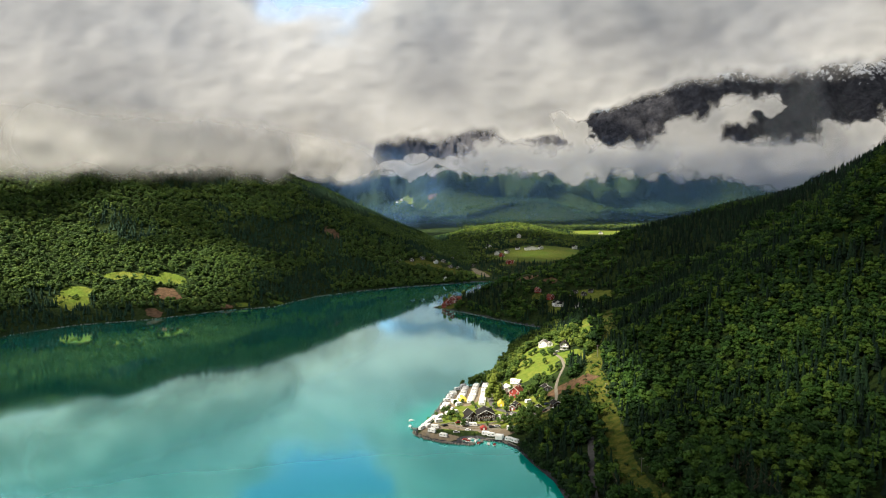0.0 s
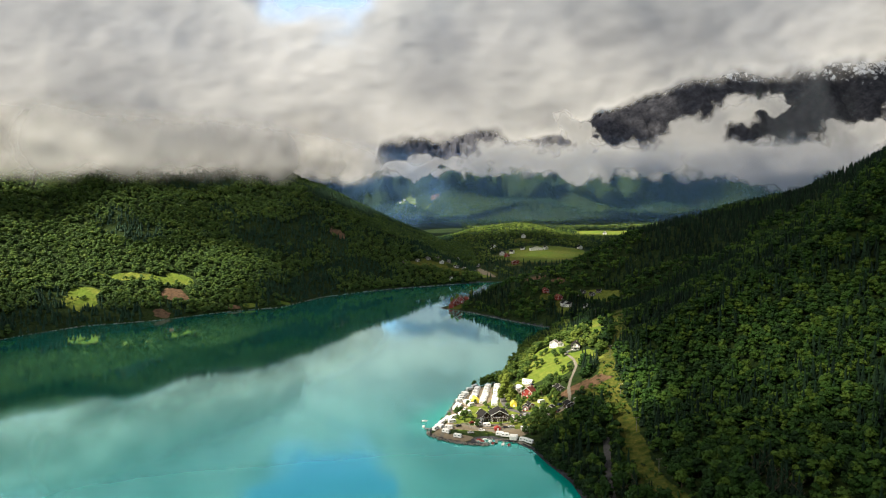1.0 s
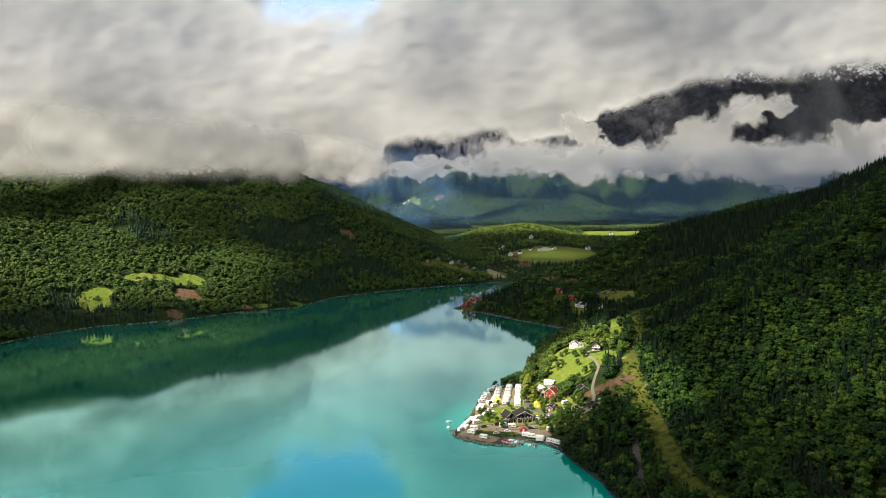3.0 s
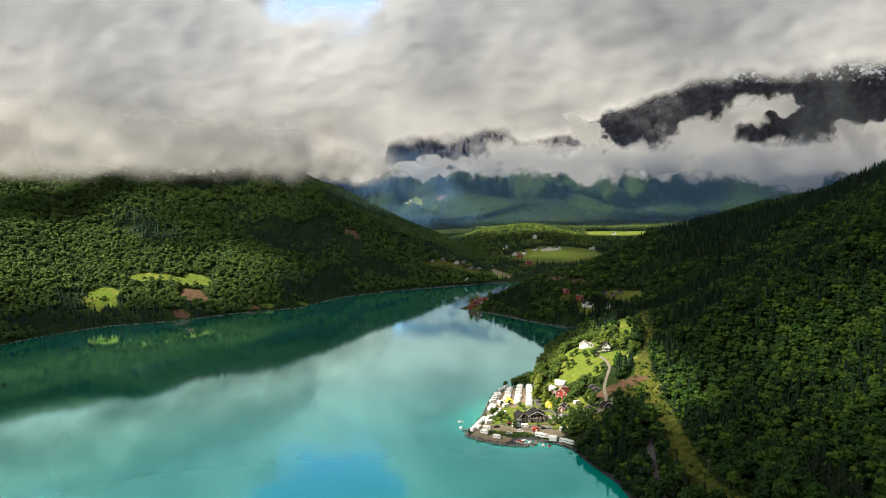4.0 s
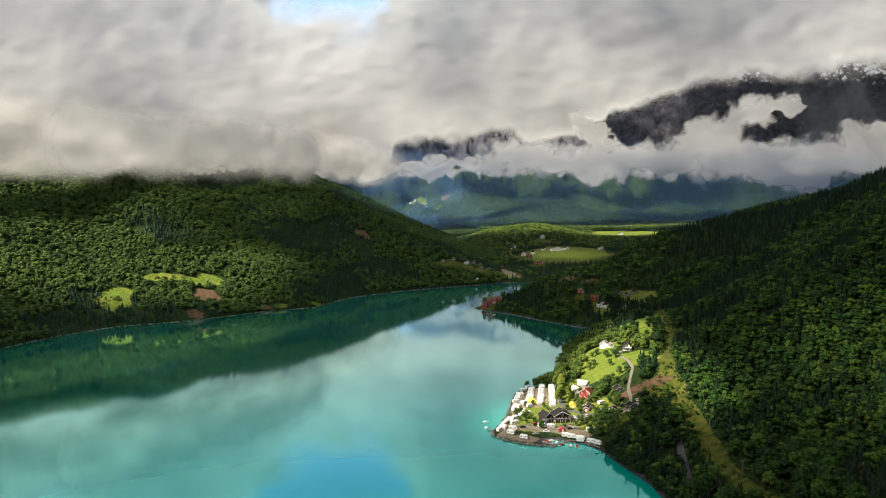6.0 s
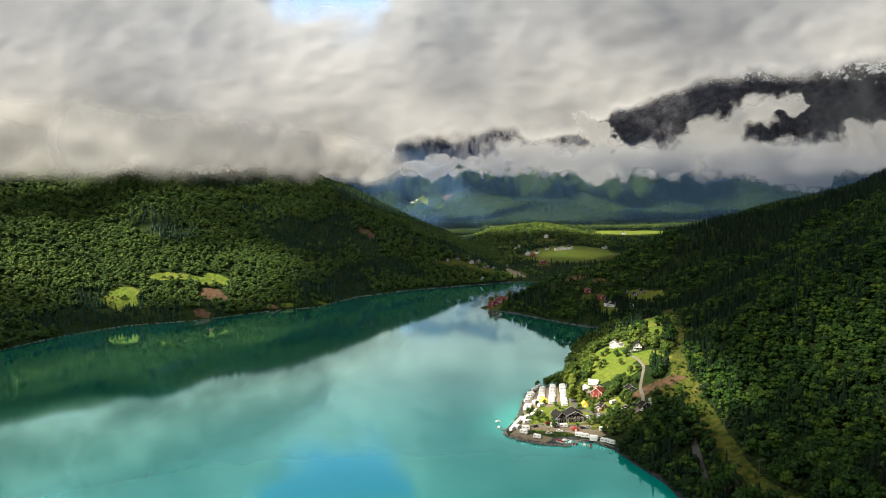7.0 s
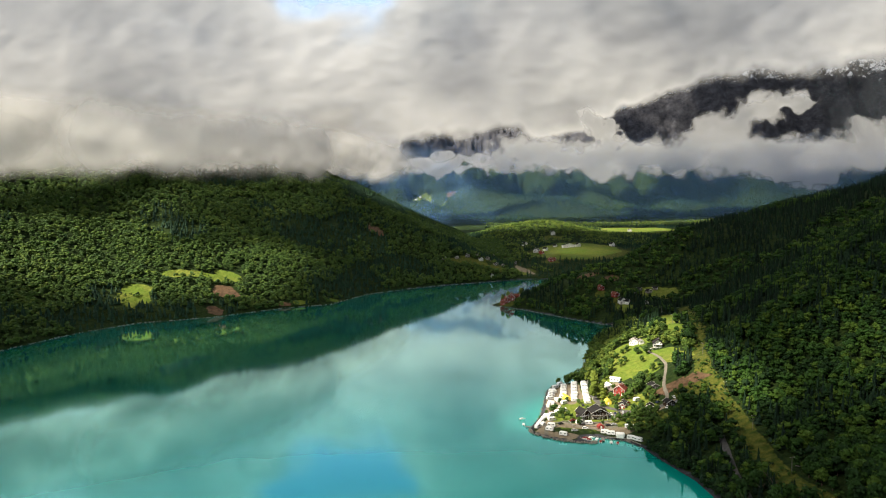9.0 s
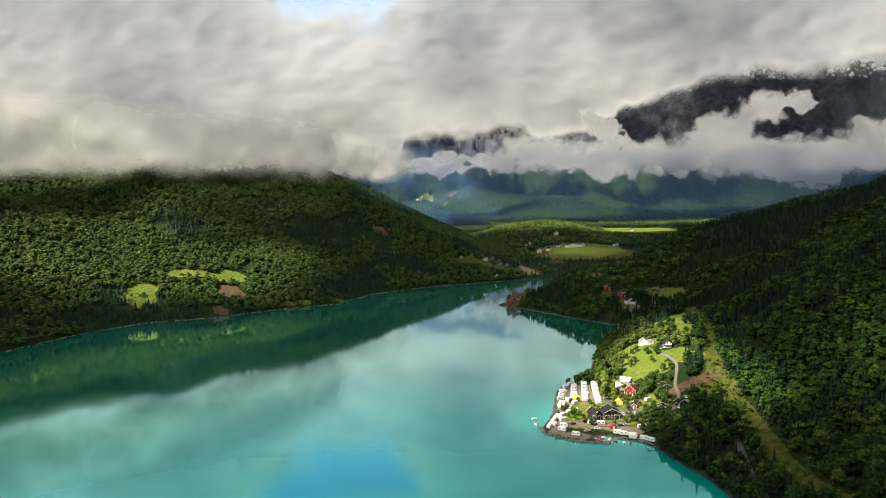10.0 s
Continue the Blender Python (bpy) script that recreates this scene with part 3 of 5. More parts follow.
# ---- trees ----
def ico():
    t = (1 + 5 ** 0.5) / 2
    v = np.array([(-1, t, 0), (1, t, 0), (-1, -t, 0), (1, -t, 0), (0, -1, t), (0, 1, t), (0, -1, -t), (0, 1, -t), (t, 0, -1), (t, 0, 1), (-t, 0, -1), (-t, 0, 1)])
    f = np.array([(0, 11, 5), (0, 5, 1), (0, 1, 7), (0, 7, 10), (0, 10, 11), (1, 5, 9), (5, 11, 4), (11, 10, 2), (10, 7, 6), (7, 1, 8), (3, 9, 4), (3, 4, 2), (3, 2, 6), (3, 6, 8), (3, 8, 9), (4, 9, 5), (2, 4, 11), (6, 2, 10), (8, 6, 7), (9, 8, 1)])
    return v / np.linalg.norm(v[0]), f


ICO_V, ICO_F = ico()


OCT_V = np.array([(1, 0, 0), (-1, 0, 0), (0, 1, 0), (0, -1, 0), (0, 0, 1), (0, 0, -1)], float)
OCT_F = np.array([(0, 2, 4), (2, 1, 4), (1, 3, 4), (3, 0, 4), (2, 0, 5), (1, 2, 5), (3, 1, 5), (0, 3, 5)])


def leafy(rng, clumps, leaves, h=1.0, w=0.62):
    """A broad crown of ragged clumps with leaf sprays, for a tree one high."""
    V, F, n = [], [], 0
    for k in range(clumps):
        a, zc = rng.uniform(0, 6.28), rng.uniform(0.32, 0.90)
        wide = w * 0.5 * math.sin(math.pi * min(1.0, max(0.12, (zc - 0.18) / 0.80))) ** 0.6
        r = wide * math.sqrt(rng.uniform(0.05, 1)) * 0.9
        c = np.array([r * math.cos(a), r * math.sin(a), zc * h])
        size = rng.uniform(0.10, 0.17) * (1.25 if clumps < 8 else 1.0)
        V.append(OCT_V * size * rng.uniform(0.7, 1.25, (6, 1)) * np.array([1, 1, 0.95]) + c)
        F.append(OCT_F + n)
        n += 6
        for j in range(leaves):
            d = rng.normal(size=3)
            d[2] = d[2] * 0.8 + 0.3
            d /= np.linalg.norm(d)
            p = c + d * size * rng.uniform(0.7, 1.2)
            u = rng.normal(size=3)
            u -= u.dot(d) * d * 0.6
            u /= np.linalg.norm(u)
            q = np.cross(d, u)
            sz = size * rng.uniform(0.4, 0.75)
            V.append(np.array([p + u * sz, p - u * sz * 0.6 + q * sz * 0.8, p - u * sz * 0.5 - q * sz * 0.8]))
            F.append(np.array([[n, n + 1, n + 2]]))
            n += 3
    return np.concatenate(V), np.concatenate(F)


def fir(rng, tiers, sides, w=0.3):
    """A spire of ragged drooping tiers, one high."""
    V, F, n = [], [], 0
    for k in range(tiers):
        z0, z1 = 0.06 + 0.84 * k / tiers, min(1.0, 0.06 + 0.84 * k / tiers + 1.5 / tiers)
        r = w * 0.5 * (1 - k / tiers * 0.86)
        a = np.arange(sides) / sides * 6.283 + rng.uniform(0, 6)
        rr = r * rng.uniform(0.6, 1.2, sides)
        ring = np.stack([rr * np.cos(a), rr * np.sin(a), z0 + rng.uniform(-0.04, 0.04, sides)], 1)
        V.append(np.concatenate([ring, [[rng.normal() * 0.01, rng.normal() * 0.01, z1]]]))
        F += [[n + i, n + (i + 1) % sides, n + sides] for i in range(sides)]
        n += sides + 1
    return np.concatenate(V), np.array(F)


def stem(w=0.035):
    a = np.arange(5) / 5 * 6.283
    ring = np.stack([np.cos(a) * w, np.sin(a) * w, 0 * a - 0.08], 1)
    V = np.concatenate([ring, ring * np.array([0.6, 0.6, 0]) + np.array([0, 0, 0.55])])
    F = []
    for i in range(5):
        j = (i + 1) % 5
        F += [[i, j, j + 5], [i, j + 5, i + 5]]
    return V, np.array(F)


def forest(name, spots, tall, kinds, mat, label, seed, wide=(0.85, 1.2)):
    """Many trees joined into one mesh: spots (n, 2), heights (n,)."""
    rng = np.random.default_rng(seed)
    n = len(spots)
    if n == 0:
        return None
    z = height(spots[:, 0], spots[:, 1])
    which = rng.integers(0, len(kinds), n)
    V, F, T, base = [], [], [], 0
    for k, (kv, kf) in enumerate(kinds):
        idx = np.nonzero(which == k)[0]
        if len(idx) == 0:
            continue
        m = len(idx)
        a = rng.uniform(0, 6.283, m)
        c, s = np.cos(a)[:, None], np.sin(a)[:, None]
        h = tall[idx][:, None]
        w = h * rng.uniform(*wide, m)[:, None]
        X = (kv[None, :, 0] * c - kv[None, :, 1] * s) * w + spots[idx, 0][:, None]
        Y = (kv[None, :, 0] * s + kv[None, :, 1] * c) * w + spots[idx, 1][:, None]
        Z = kv[None, :, 2] * h + z[idx][:, None] - 0.3
        V.append(np.stack([X, Y, Z], 2).reshape(-1, 3))
        F.append((kf[None] + (np.arange(m) * len(kv))[:, None, None]).reshape(-1, 3) + base)
        T.append(np.repeat(rng.uniform(0, 1, m), len(kv)))
        base += m * len(kv)
    ob = mesh_object(name, np.concatenate(V), np.concatenate(F), [mat], False, {"tint": np.concatenate(T)})
    return tagged(ob, label, "trees", kind="stuff")


def scatter(x0, x1, y0, y1, step, seed, keep):
    """Jittered spots on land that carries trees."""
    rng = np.random.default_rng(seed)
    n = int((x1 - x0) * (y1 - y0) / step ** 2 * 1.15)
    X, Y = rng.uniform(x0, x1, n), rng.uniform(y0, y1, n)
    seen = (X < 0.66 * Y + 15) & (X > -0.66 * Y - 115)
    X, Y = X[seen], Y[seen]
    ok = keep(X, Y)
    return np.stack([X[ok], Y[ok]], 1)


def wooded(x, y):
    m = masks(x, y)
    z = height(x, y)
    open_ = np.maximum.reduce([m["scrub"], m["grass"], m["bare"], m["gravel"], m["cleared"]])
    return (z > 0.55) & (open_ < 0.35)


ROAD = [(108, 618), (96, 615), (99.5, 603), (100.5, 591), (98, 563), (91.4, 543), (85, 527), (84, 514), (80, 503), (66, 500), (52, 508), (41, 518), (37, 532), (36, 560)]
SHORE_ROAD = [(92, 432), (88, 412), (84, 392), (80.5, 372), (78, 350), (82, 300)]
rng0 = np.random.default_rng(7)
KIND_A = [leafy(rng0, 14, 8) for k in range(7)]
KIND_B = [leafy(rng0, 5, 4) for k in range(5)]
KIND_M = [leafy(rng0, 7, 4) for k in range(6)]
KIND_C = [leafy(rng0, 3, 2) for k in range(5)]
FIR_A = [fir(rng0, 6, 8) for k in range(4)]
FIR_B = [fir(rng0, 3, 6) for k in range(4)]


def stand(name, box, step, seed, keep, kinds, tall, mat, label, wide=(0.85, 1.2)):
    s = scatter(*box, step, seed, keep)
    r = np.random.default_rng(seed + 1)
    return forest(name, s, r.uniform(*tall, len(s)), kinds, mat, label, seed + 2, wide)


def camp(x, y):
    return (np.hypot(x - 28, (y - 522) * 0.95) < 66) & (y > 443 + (x - 50) * 1.2)


def own_trees(x, y):
    """The nearest wood, where every tree stands for itself."""
    return (x > 70) & (x < 152) & (y > 285) & (y < 372)


def lit_wood_ground(x, y):
    """The wood on the upper part of the point that gets the sunlit leaf colour."""
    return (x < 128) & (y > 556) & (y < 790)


def clear(x, y):
    return (line_distance(x, y, ROAD) > 5) & (line_distance(x, y, SHORE_ROAD) > 3.2) & ~own_trees(x, y)


stand("broadleaf_forest", (60, 460, 280, 720), 5.4, 11, lambda x, y: wooded(x, y) & ~camp(x, y) & clear(x, y) & ~lit_wood_ground(x, y) & (fbm(x, y, 60, 3, 201) > -0.42),
      KIND_A, (7, 12), LEAF, "dense green broadleaf wood on the steep slope", (0.9, 1.3))
stand("conifer_forest", (60, 460, 280, 720), 7.0, 12, lambda x, y: wooded(x, y) & ~camp(x, y) & clear(x, y) & ~lit_wood_ground(x, y) & (fbm(x, y, 60, 3, 201) < 0.0),
      FIR_A, (9, 17), NEEDLE, "dark spruces among the broadleaf trees")
stand("broadleaf_forest", (0, 800, 720, 1300), 7.5, 13, lambda x, y: wooded(x, y) & (fbm(x, y, 80, 3, 211) > 0.0), KIND_B, (7, 12), LEAF, "mixed green wood round the bay")
stand("conifer_forest", (0, 800, 720, 1300), 7.0, 14, lambda x, y: wooded(x, y) & (fbm(x, y, 80, 3, 211) < 0.12), FIR_B, (9, 15), NEEDLE, "dark spruce wood round the bay")
left_mix = lambda x, y: 0.9 * fbm(x, y, 130, 4, 221) + 0.2 * ramp(-360, -540, x) * ramp(1500, 1200, y) + 0.05
stand("broadleaf_forest", (-1150, 60, 700, 2150), 5.9, 15, lambda x, y: wooded(x, y) & (height(x, y) < 244) & (inland(x, y, LEFT_SHORE, LEFT_REST) > 3) & (left_mix(x, y) > -0.08), KIND_M, (5.5, 9.5), LIFTED_LEAF, "green broadleaf wood across the lake", (1.15, 1.6))
stand("conifer_forest", (-1150, 60, 700, 2150), 7.4, 16, lambda x, y: wooded(x, y) & (height(x, y) < 244) & (inland(x, y, LEFT_SHORE, LEFT_REST) > 3) & (left_mix(x, y) < 0.05), FIR_B, (7, 12), HAZED_NEEDLE, "dark spruce forest across the lake", (1.4, 2.0))
stand("valley_wood", (60, 1000, 1300, 2600), 12, 17, lambda x, y: wooded(x, y) & ~((y > 1870) & (y < 2120) & (x > 20) & (x < 360)), FIR_B, (9, 14), HAZED_NEEDLE, "dark wood on the valley floor")
stand("valley_lit_wood", (60, 1000, 1350, 3100), 15, 27, lambda x, y: wooded(x, y) & ~((y > 1870) & (y < 2120) & (x > 20) & (x < 360)) & (fbm(x, y, 180, 3, 251) > -0.1), KIND_C, (9, 14), LIT_LEAF, "wood on the valley floor with sunlight put into its leaf colour", (1.1, 1.6))
stand("knoll_wood", (20, 360, 1870, 2120), 9, 18, wooded, KIND_B, (8, 12), LIT_LEAF, "wood on a sunlit knoll with sunlight put into its leaf colour", (0.9, 1.3))
FIR_C = [fir(rng0, 2, 5, 0.4) for k in range(4)]
stand("mountain_forest", (-1000, 2300, 3120, 4050), 18, 19, lambda x, y: wooded(x, y) & (height(x, y) < 330 + 60 * fbm(x, y, 150, 3, 231)) & (fbm(x, y, 200, 4, 233) > 0.08), FIR_C, (12, 20), HAZED_NEEDLE, "distant forest climbing the far mountain")
stand("mountain_birch", (-1000, 2300, 3120, 4050), 22, 20, lambda x, y: wooded(x, y) & (height(x, y) < 360) & (fbm(x, y, 200, 4, 233) < 0.3), KIND_C, (9, 14), LEAF, "distant birch wood on the far mountain", (1.2, 1.9))
stand("shrubs", (90, 190, 290, 860), 4.0, 24, lambda x, y: (line_distance(x, y, CUT) < 11) & (fbm(x, y, 18, 3, 241) > 0.0) & (line_distance(x, y, [(110, 395), (140, 338)]) > 2), KIND_B, (1.2, 3.2), LEAF, "low scrub on the cleared strip", (1.0, 1.8))
stand("meadow_shrubs", (-560, -380, 930, 1090), 8, 25, lambda x, y: (masks(x, y)["grass"] > 0.35) & (fbm(x, y, 30, 3, 243) > 0.12), KIND_B, (3, 8), LEAF, "bushes scattered over the clearing", (0.9, 1.4))
stand("point_wood", (35, 130, 556, 790), 5.0, 28, lambda x, y: wooded(x, y) & ~camp(x, y) & clear(x, y) & lit_wood_ground(x, y), KIND_A, (6, 10), LIT_LEAF, "broadleaf wood on the point in a sunlit leaf colour", (0.9, 1.3))
stand("shore_shrubs", (40, 90, 290, 462), 2.6, 29, lambda x, y: (inland(x, y, RIGHT_SHORE, RIGHT_REST) > 0.6) & (inland(x, y, RIGHT_SHORE, RIGHT_REST) < 13) & (y < 443 + (x - 50) * 1.2) & (line_distance(x, y, SHORE_ROAD) > 3), KIND_A, (4, 7.5), SHADED_LEAF, "scrub in a shaded leaf colour overhanging the water's edge", (0.9, 1.3))


# ---- building blocks ----
def part(name, bm, mat, parent, label=""):
    """One mesh object under a thing or a part."""
    me = bpy.data.meshes.new(name)
    bm.normal_update()
    bm.to_mesh(me)
    bm.free()
    me.materials.append(mat)
    ob = new(name, me)
    ob.parent = parent
    return tagged(ob, label)


def box(size, at=(0, 0, 0), bevel=0.0, bm=None, turn=0.0):
    """A box standing on its base point."""
    bm = bm or bmesh.new()
    made = bmesh.ops.create_cube(bm, size=1)["verts"]
    bmesh.ops.scale(bm, vec=size, verts=made)
    if turn:
        bmesh.ops.rotate(bm, cent=(0, 0, 0), matrix=Matrix.Rotation(radians(turn), 3, "Z"), verts=made)
    bmesh.ops.translate(bm, vec=(at[0], at[1], at[2] + size[2] / 2), verts=made)
    if bevel:
        edges_ = [e for e in bm.edges if e.verts[0] in made]
        bmesh.ops.bevel(bm, geom=edges_, offset=bevel, segments=2, profile=0.6, affect="EDGES")
    return bm


def tube(r, length, at=(0, 0, 0), axis="Z", n=10, r2=None):
    bm = bmesh.new()
    made = bmesh.ops.create_cone(bm, cap_ends=True, segments=n, radius1=r, radius2=r if r2 is None else r2, depth=length)["verts"]
    if axis == "X":
        bmesh.ops.rotate(bm, cent=(0, 0, 0), matrix=Matrix.Rotation(radians(90), 3, "Y"), verts=made)
    elif axis == "Y":
        bmesh.ops.rotate(bm, cent=(0, 0, 0), matrix=Matrix.Rotation(radians(90), 3, "X"), verts=made)
    else:
        bmesh.ops.translate(bm, vec=(0, 0, length / 2), verts=made)
    bmesh.ops.translate(bm, vec=at, verts=made)
    return bm


def outline(points, y0, y1):
    """A solid with an outline in x and z, running from y0 to y1."""
    bm = bmesh.new()
    a = [bm.verts.new((x, y0, z)) for x, z in points]
    b = [bm.verts.new((x, y1, z)) for x, z in points]
    bm.faces.new(a)
    bm.faces.new(b[::-1])
    for i in range(len(points)):
        j = (i + 1) % len(points)
        bm.faces.new((a[j], a[i], b[i], b[j]))
    bmesh.ops.recalc_face_normals(bm, faces=bm.faces)
    return bm


def thing(name, label, category, group=""):
    return tagged(new(name), label, category, group)


def put(ob, x, y, turn=0.0, lift=0.0, scale=1.0):
    ob.matrix_basis = Matrix.LocRotScale((x, y, on_ground(x, y) + lift), Euler((0, 0, radians(turn))), (scale,) * 3)
    return ob


def again(ob, x, y, turn=0.0, lift=0.0, scale=1.0):
    m = Matrix.LocRotScale((x, y, on_ground(x, y) + lift), Euler((0, 0, radians(turn))), (scale / ob.scale[0],) * 3)
    return copy_thing(ob, m)


WHITE = worn("white_paint", (0.70, 0.69, 0.66), (0.82, 0.81, 0.79), 0.5, 1.5, 0.004)
CARAVAN = worn("caravan_shell", (0.76, 0.76, 0.75), (0.86, 0.86, 0.85), 0.35, 1.2, 0.003)
CANVAS = worn("tent_canvas", (0.62, 0.63, 0.62), (0.78, 0.78, 0.75), 0.9, 1.5, 0.02)
YELLOW = worn("yellow_canvas", (0.62, 0.50, 0.05), (0.78, 0.66, 0.10), 0.8, 2, 0.01)
RED = worn("red_boards", (0.20, 0.018, 0.014), (0.30, 0.032, 0.022), 0.7, 2.5, 0.01)
BROWN = worn("dark_tarred_logs", (0.022, 0.014, 0.010), (0.05, 0.032, 0.022), 0.75, 2.5, 0.03)
GREYWOOD = worn("weathered_boards", (0.11, 0.10, 0.09), (0.22, 0.20, 0.18), 0.85, 2.5, 0.02)
SLATE = worn("dark_slate", (0.008, 0.008, 0.009), (0.028, 0.026, 0.026), 0.92, 2.5, 0.03)
TILE = worn("red_clay_tiles", (0.10, 0.03, 0.02), (0.20, 0.06, 0.04), 0.8, 3.0, 0.03)
DARKTILE = worn("dark_red_tiles", (0.10, 0.025, 0.018), (0.20, 0.05, 0.035), 0.8, 3.0, 0.03)
GLASS = worn("window_glass", (0.02, 0.025, 0.03), (0.04, 0.05, 0.06), 0.08, 0.5, 0.001)
RUBBER = worn("rubber", (0.015, 0.015, 0.015), (0.03, 0.03, 0.03), 0.9, 4, 0.003)
STONE = worn("lake_stone", (0.13, 0.12, 0.105), (0.30, 0.275, 0.24), 0.9, 1.2, 0.05)
ASPHALT = worn("worn_asphalt", (0.055, 0.054, 0.052), (0.12, 0.115, 0.11), 0.9, 0.8, 0.02)
DIRT = worn("gravel_road", (0.10, 0.092, 0.075), (0.21, 0.19, 0.155), 0.95, 0.7, 0.04)
PLANK = worn("grey_planks", (0.14, 0.125, 0.11), (0.28, 0.25, 0.22), 0.85, 2, 0.02)
STEEL = worn("painted_metal", (0.25, 0.25, 0.26), (0.4, 0.4, 0.4), 0.4, 2, 0.002, 0.7)
CARS = [worn("car_paint_" + n, a, b, 0.25, 1.0, 0.001) for n, a, b in (("dark", (0.02, 0.022, 0.026), (0.03, 0.032, 0.038)), ("silver", (0.42, 0.43, 0.44), (0.5, 0.5, 0.52)),
        ("red", (0.18, 0.015, 0.012), (0.22, 0.02, 0.015)), ("white", (0.75, 0.75, 0.74), (0.8, 0.8, 0.8)), ("blue", (0.02, 0.035, 0.08), (0.025, 0.04, 0.1)))]
BIRCH = worn("pale_bark", (0.25, 0.24, 0.22), (0.5, 0.48, 0.45), 0.85, 3)


# ---- roads, quay and shore stones ----
def ribbon(name, line, width, mat, label, lift=0.12, step=2.0):
    px, py = np.array([p[0] for p in line], float), np.array([p[1] for p in line], float)
    run = np.concatenate([[0], np.cumsum(np.hypot(np.diff(px), np.diff(py)))])
    s = np.arange(0, run[-1], step)
    k = np.ones(5) / 5
    x, y = np.interp(s, run, px), np.interp(s, run, py)
    x[2:-2], y[2:-2] = np.convolve(x, k, "valid"), np.convolve(y, k, "valid")
    dx, dy = np.gradient(x), np.gradient(y)
    n = np.hypot(dx, dy)
    rows = []
    for off in (-0.5, -0.25, 0, 0.25, 0.5):
        w = width * off * (1 + 0.12 * fbm(s, s * 0 + off * 50, 8, 2, 301))
        X, Y = x - dy / n * w, y + dx / n * w
        rows.append(np.stack([X, Y, height(X, Y) + lift + (0.06 if abs(off) < 0.4 else -0.08)], 1))
    V = np.stack(rows, 1).reshape(-1, 3)
    ob = mesh_object(name, V, grid_faces(len(s), 5), [mat])
    return tagged(ob, label, "road", kind="structure")


ribbon("road", ROAD[:9], 2.3, DIRT, "pale gravel road winding up to the white houses")
ribbon("road", ROAD[8:], 4.6, ASPHALT, "grey asphalt road past the dark hotel")
ribbon("road", SHORE_ROAD, 4.2, ASPHALT, "narrow grey shore road between the trees", 0.25)
ribbon("path", [(112, 378), (119, 368), (127, 358)], 1.0, DIRT, "trodden gravel track across the cleared strip", 0.2)
ribbon("path", [(-12, 470), (-10, 486), (-4, 492), (6, 488), (14, 480), (24, 478), (40, 480)], 3.0, DIRT, "gravel lane between the caravans", 0.1)


def boulder(seed, flat=0.7):
    r = np.random.default_rng(seed)
    bm = bmesh.new()
    bmesh.ops.create_icosphere(bm, subdivisions=1, radius=0.5)
    for v in bm.verts:
        v.co *= r.uniform(0.75, 1.15)
        v.co.z *= flat
    return bm


STONES = []
for k in range(5):
    me = bpy.data.meshes.new("stone")
    b_ = boulder(400 + k)
    b_.to_mesh(me)
    b_.free()
    me.materials.append(STONE)
    STONES.append(me)

rs = np.random.default_rng(55)
quay = thing("breakwater", "low grey boulder breakwater round the camp harbour", "breakwater")
put(quay, 0, 462)
base = quay.matrix_basis.translation.copy()
core_pts = [(-22.5, 484), (-21, 477), (-12, 466.5), (0, 459.5), (8, 457), (16, 455.5), (20, 456.5), (17, 459)]
run_ = np.concatenate([[0], np.cumsum([math.dist(a, b) for a, b in zip(core_pts, core_pts[1:])])])
for k in range(190):
    d = rs.uniform(0, run_[-1])
    x = np.interp(d, run_, [p[0] for p in core_pts]) + rs.normal() * 0.7
    y = np.interp(d, run_, [p[1] for p in core_pts]) + rs.normal() * 0.7
    o = new("stone", STONES[k % 5])
    o.parent = quay
    sz = rs.uniform(0.9, 1.9)
    o.matrix_basis = Matrix.LocRotScale(Vector((x, y, rs.uniform(0.15, 0.75))) - base, Euler((rs.uniform(0, 6), rs.uniform(0, 6), rs.uniform(0, 6))), (sz, sz, sz * 0.8))

V, F, base_n = [], [], 0
shore_line = [p for p in RIGHT_SHORE if 440 < p[1] < 1050]
left_line = [p for p in LEFT_SHORE if 700 < p[1] < 1320]
for line, count, big in ((shore_line, 700, 1.3), (left_line, 420, 2.0)):
    rr = np.concatenate([[0], np.cumsum([math.dist(a, b) for a, b in zip(line, line[1:])])])
    d = rs.uniform(0, rr[-1], count)
    x = np.interp(d, rr, [p[0] for p in line]) + rs.normal(size=count) * 0.8
    y = np.interp(d, rr, [p[1] for p in line]) + rs.normal(size=count) * 0.8
    for i in range(count):
        sz = rs.uniform(0.4, 1.0) * big
        V.append(ICO_V * sz * rs.uniform(0.35, 0.6, (12, 1)) * np.array([1, 1, 0.7]) + np.array([x[i], y[i], rs.uniform(0.0, 0.5)]))
        F.append(ICO_F + base_n)
        base_n += 12
tagged(mesh_object("shore_stones", np.concatenate(V), np.concatenate(F), [STONE], False), "grey boulders strewn along the water's edge", "stones", kind="stuff")


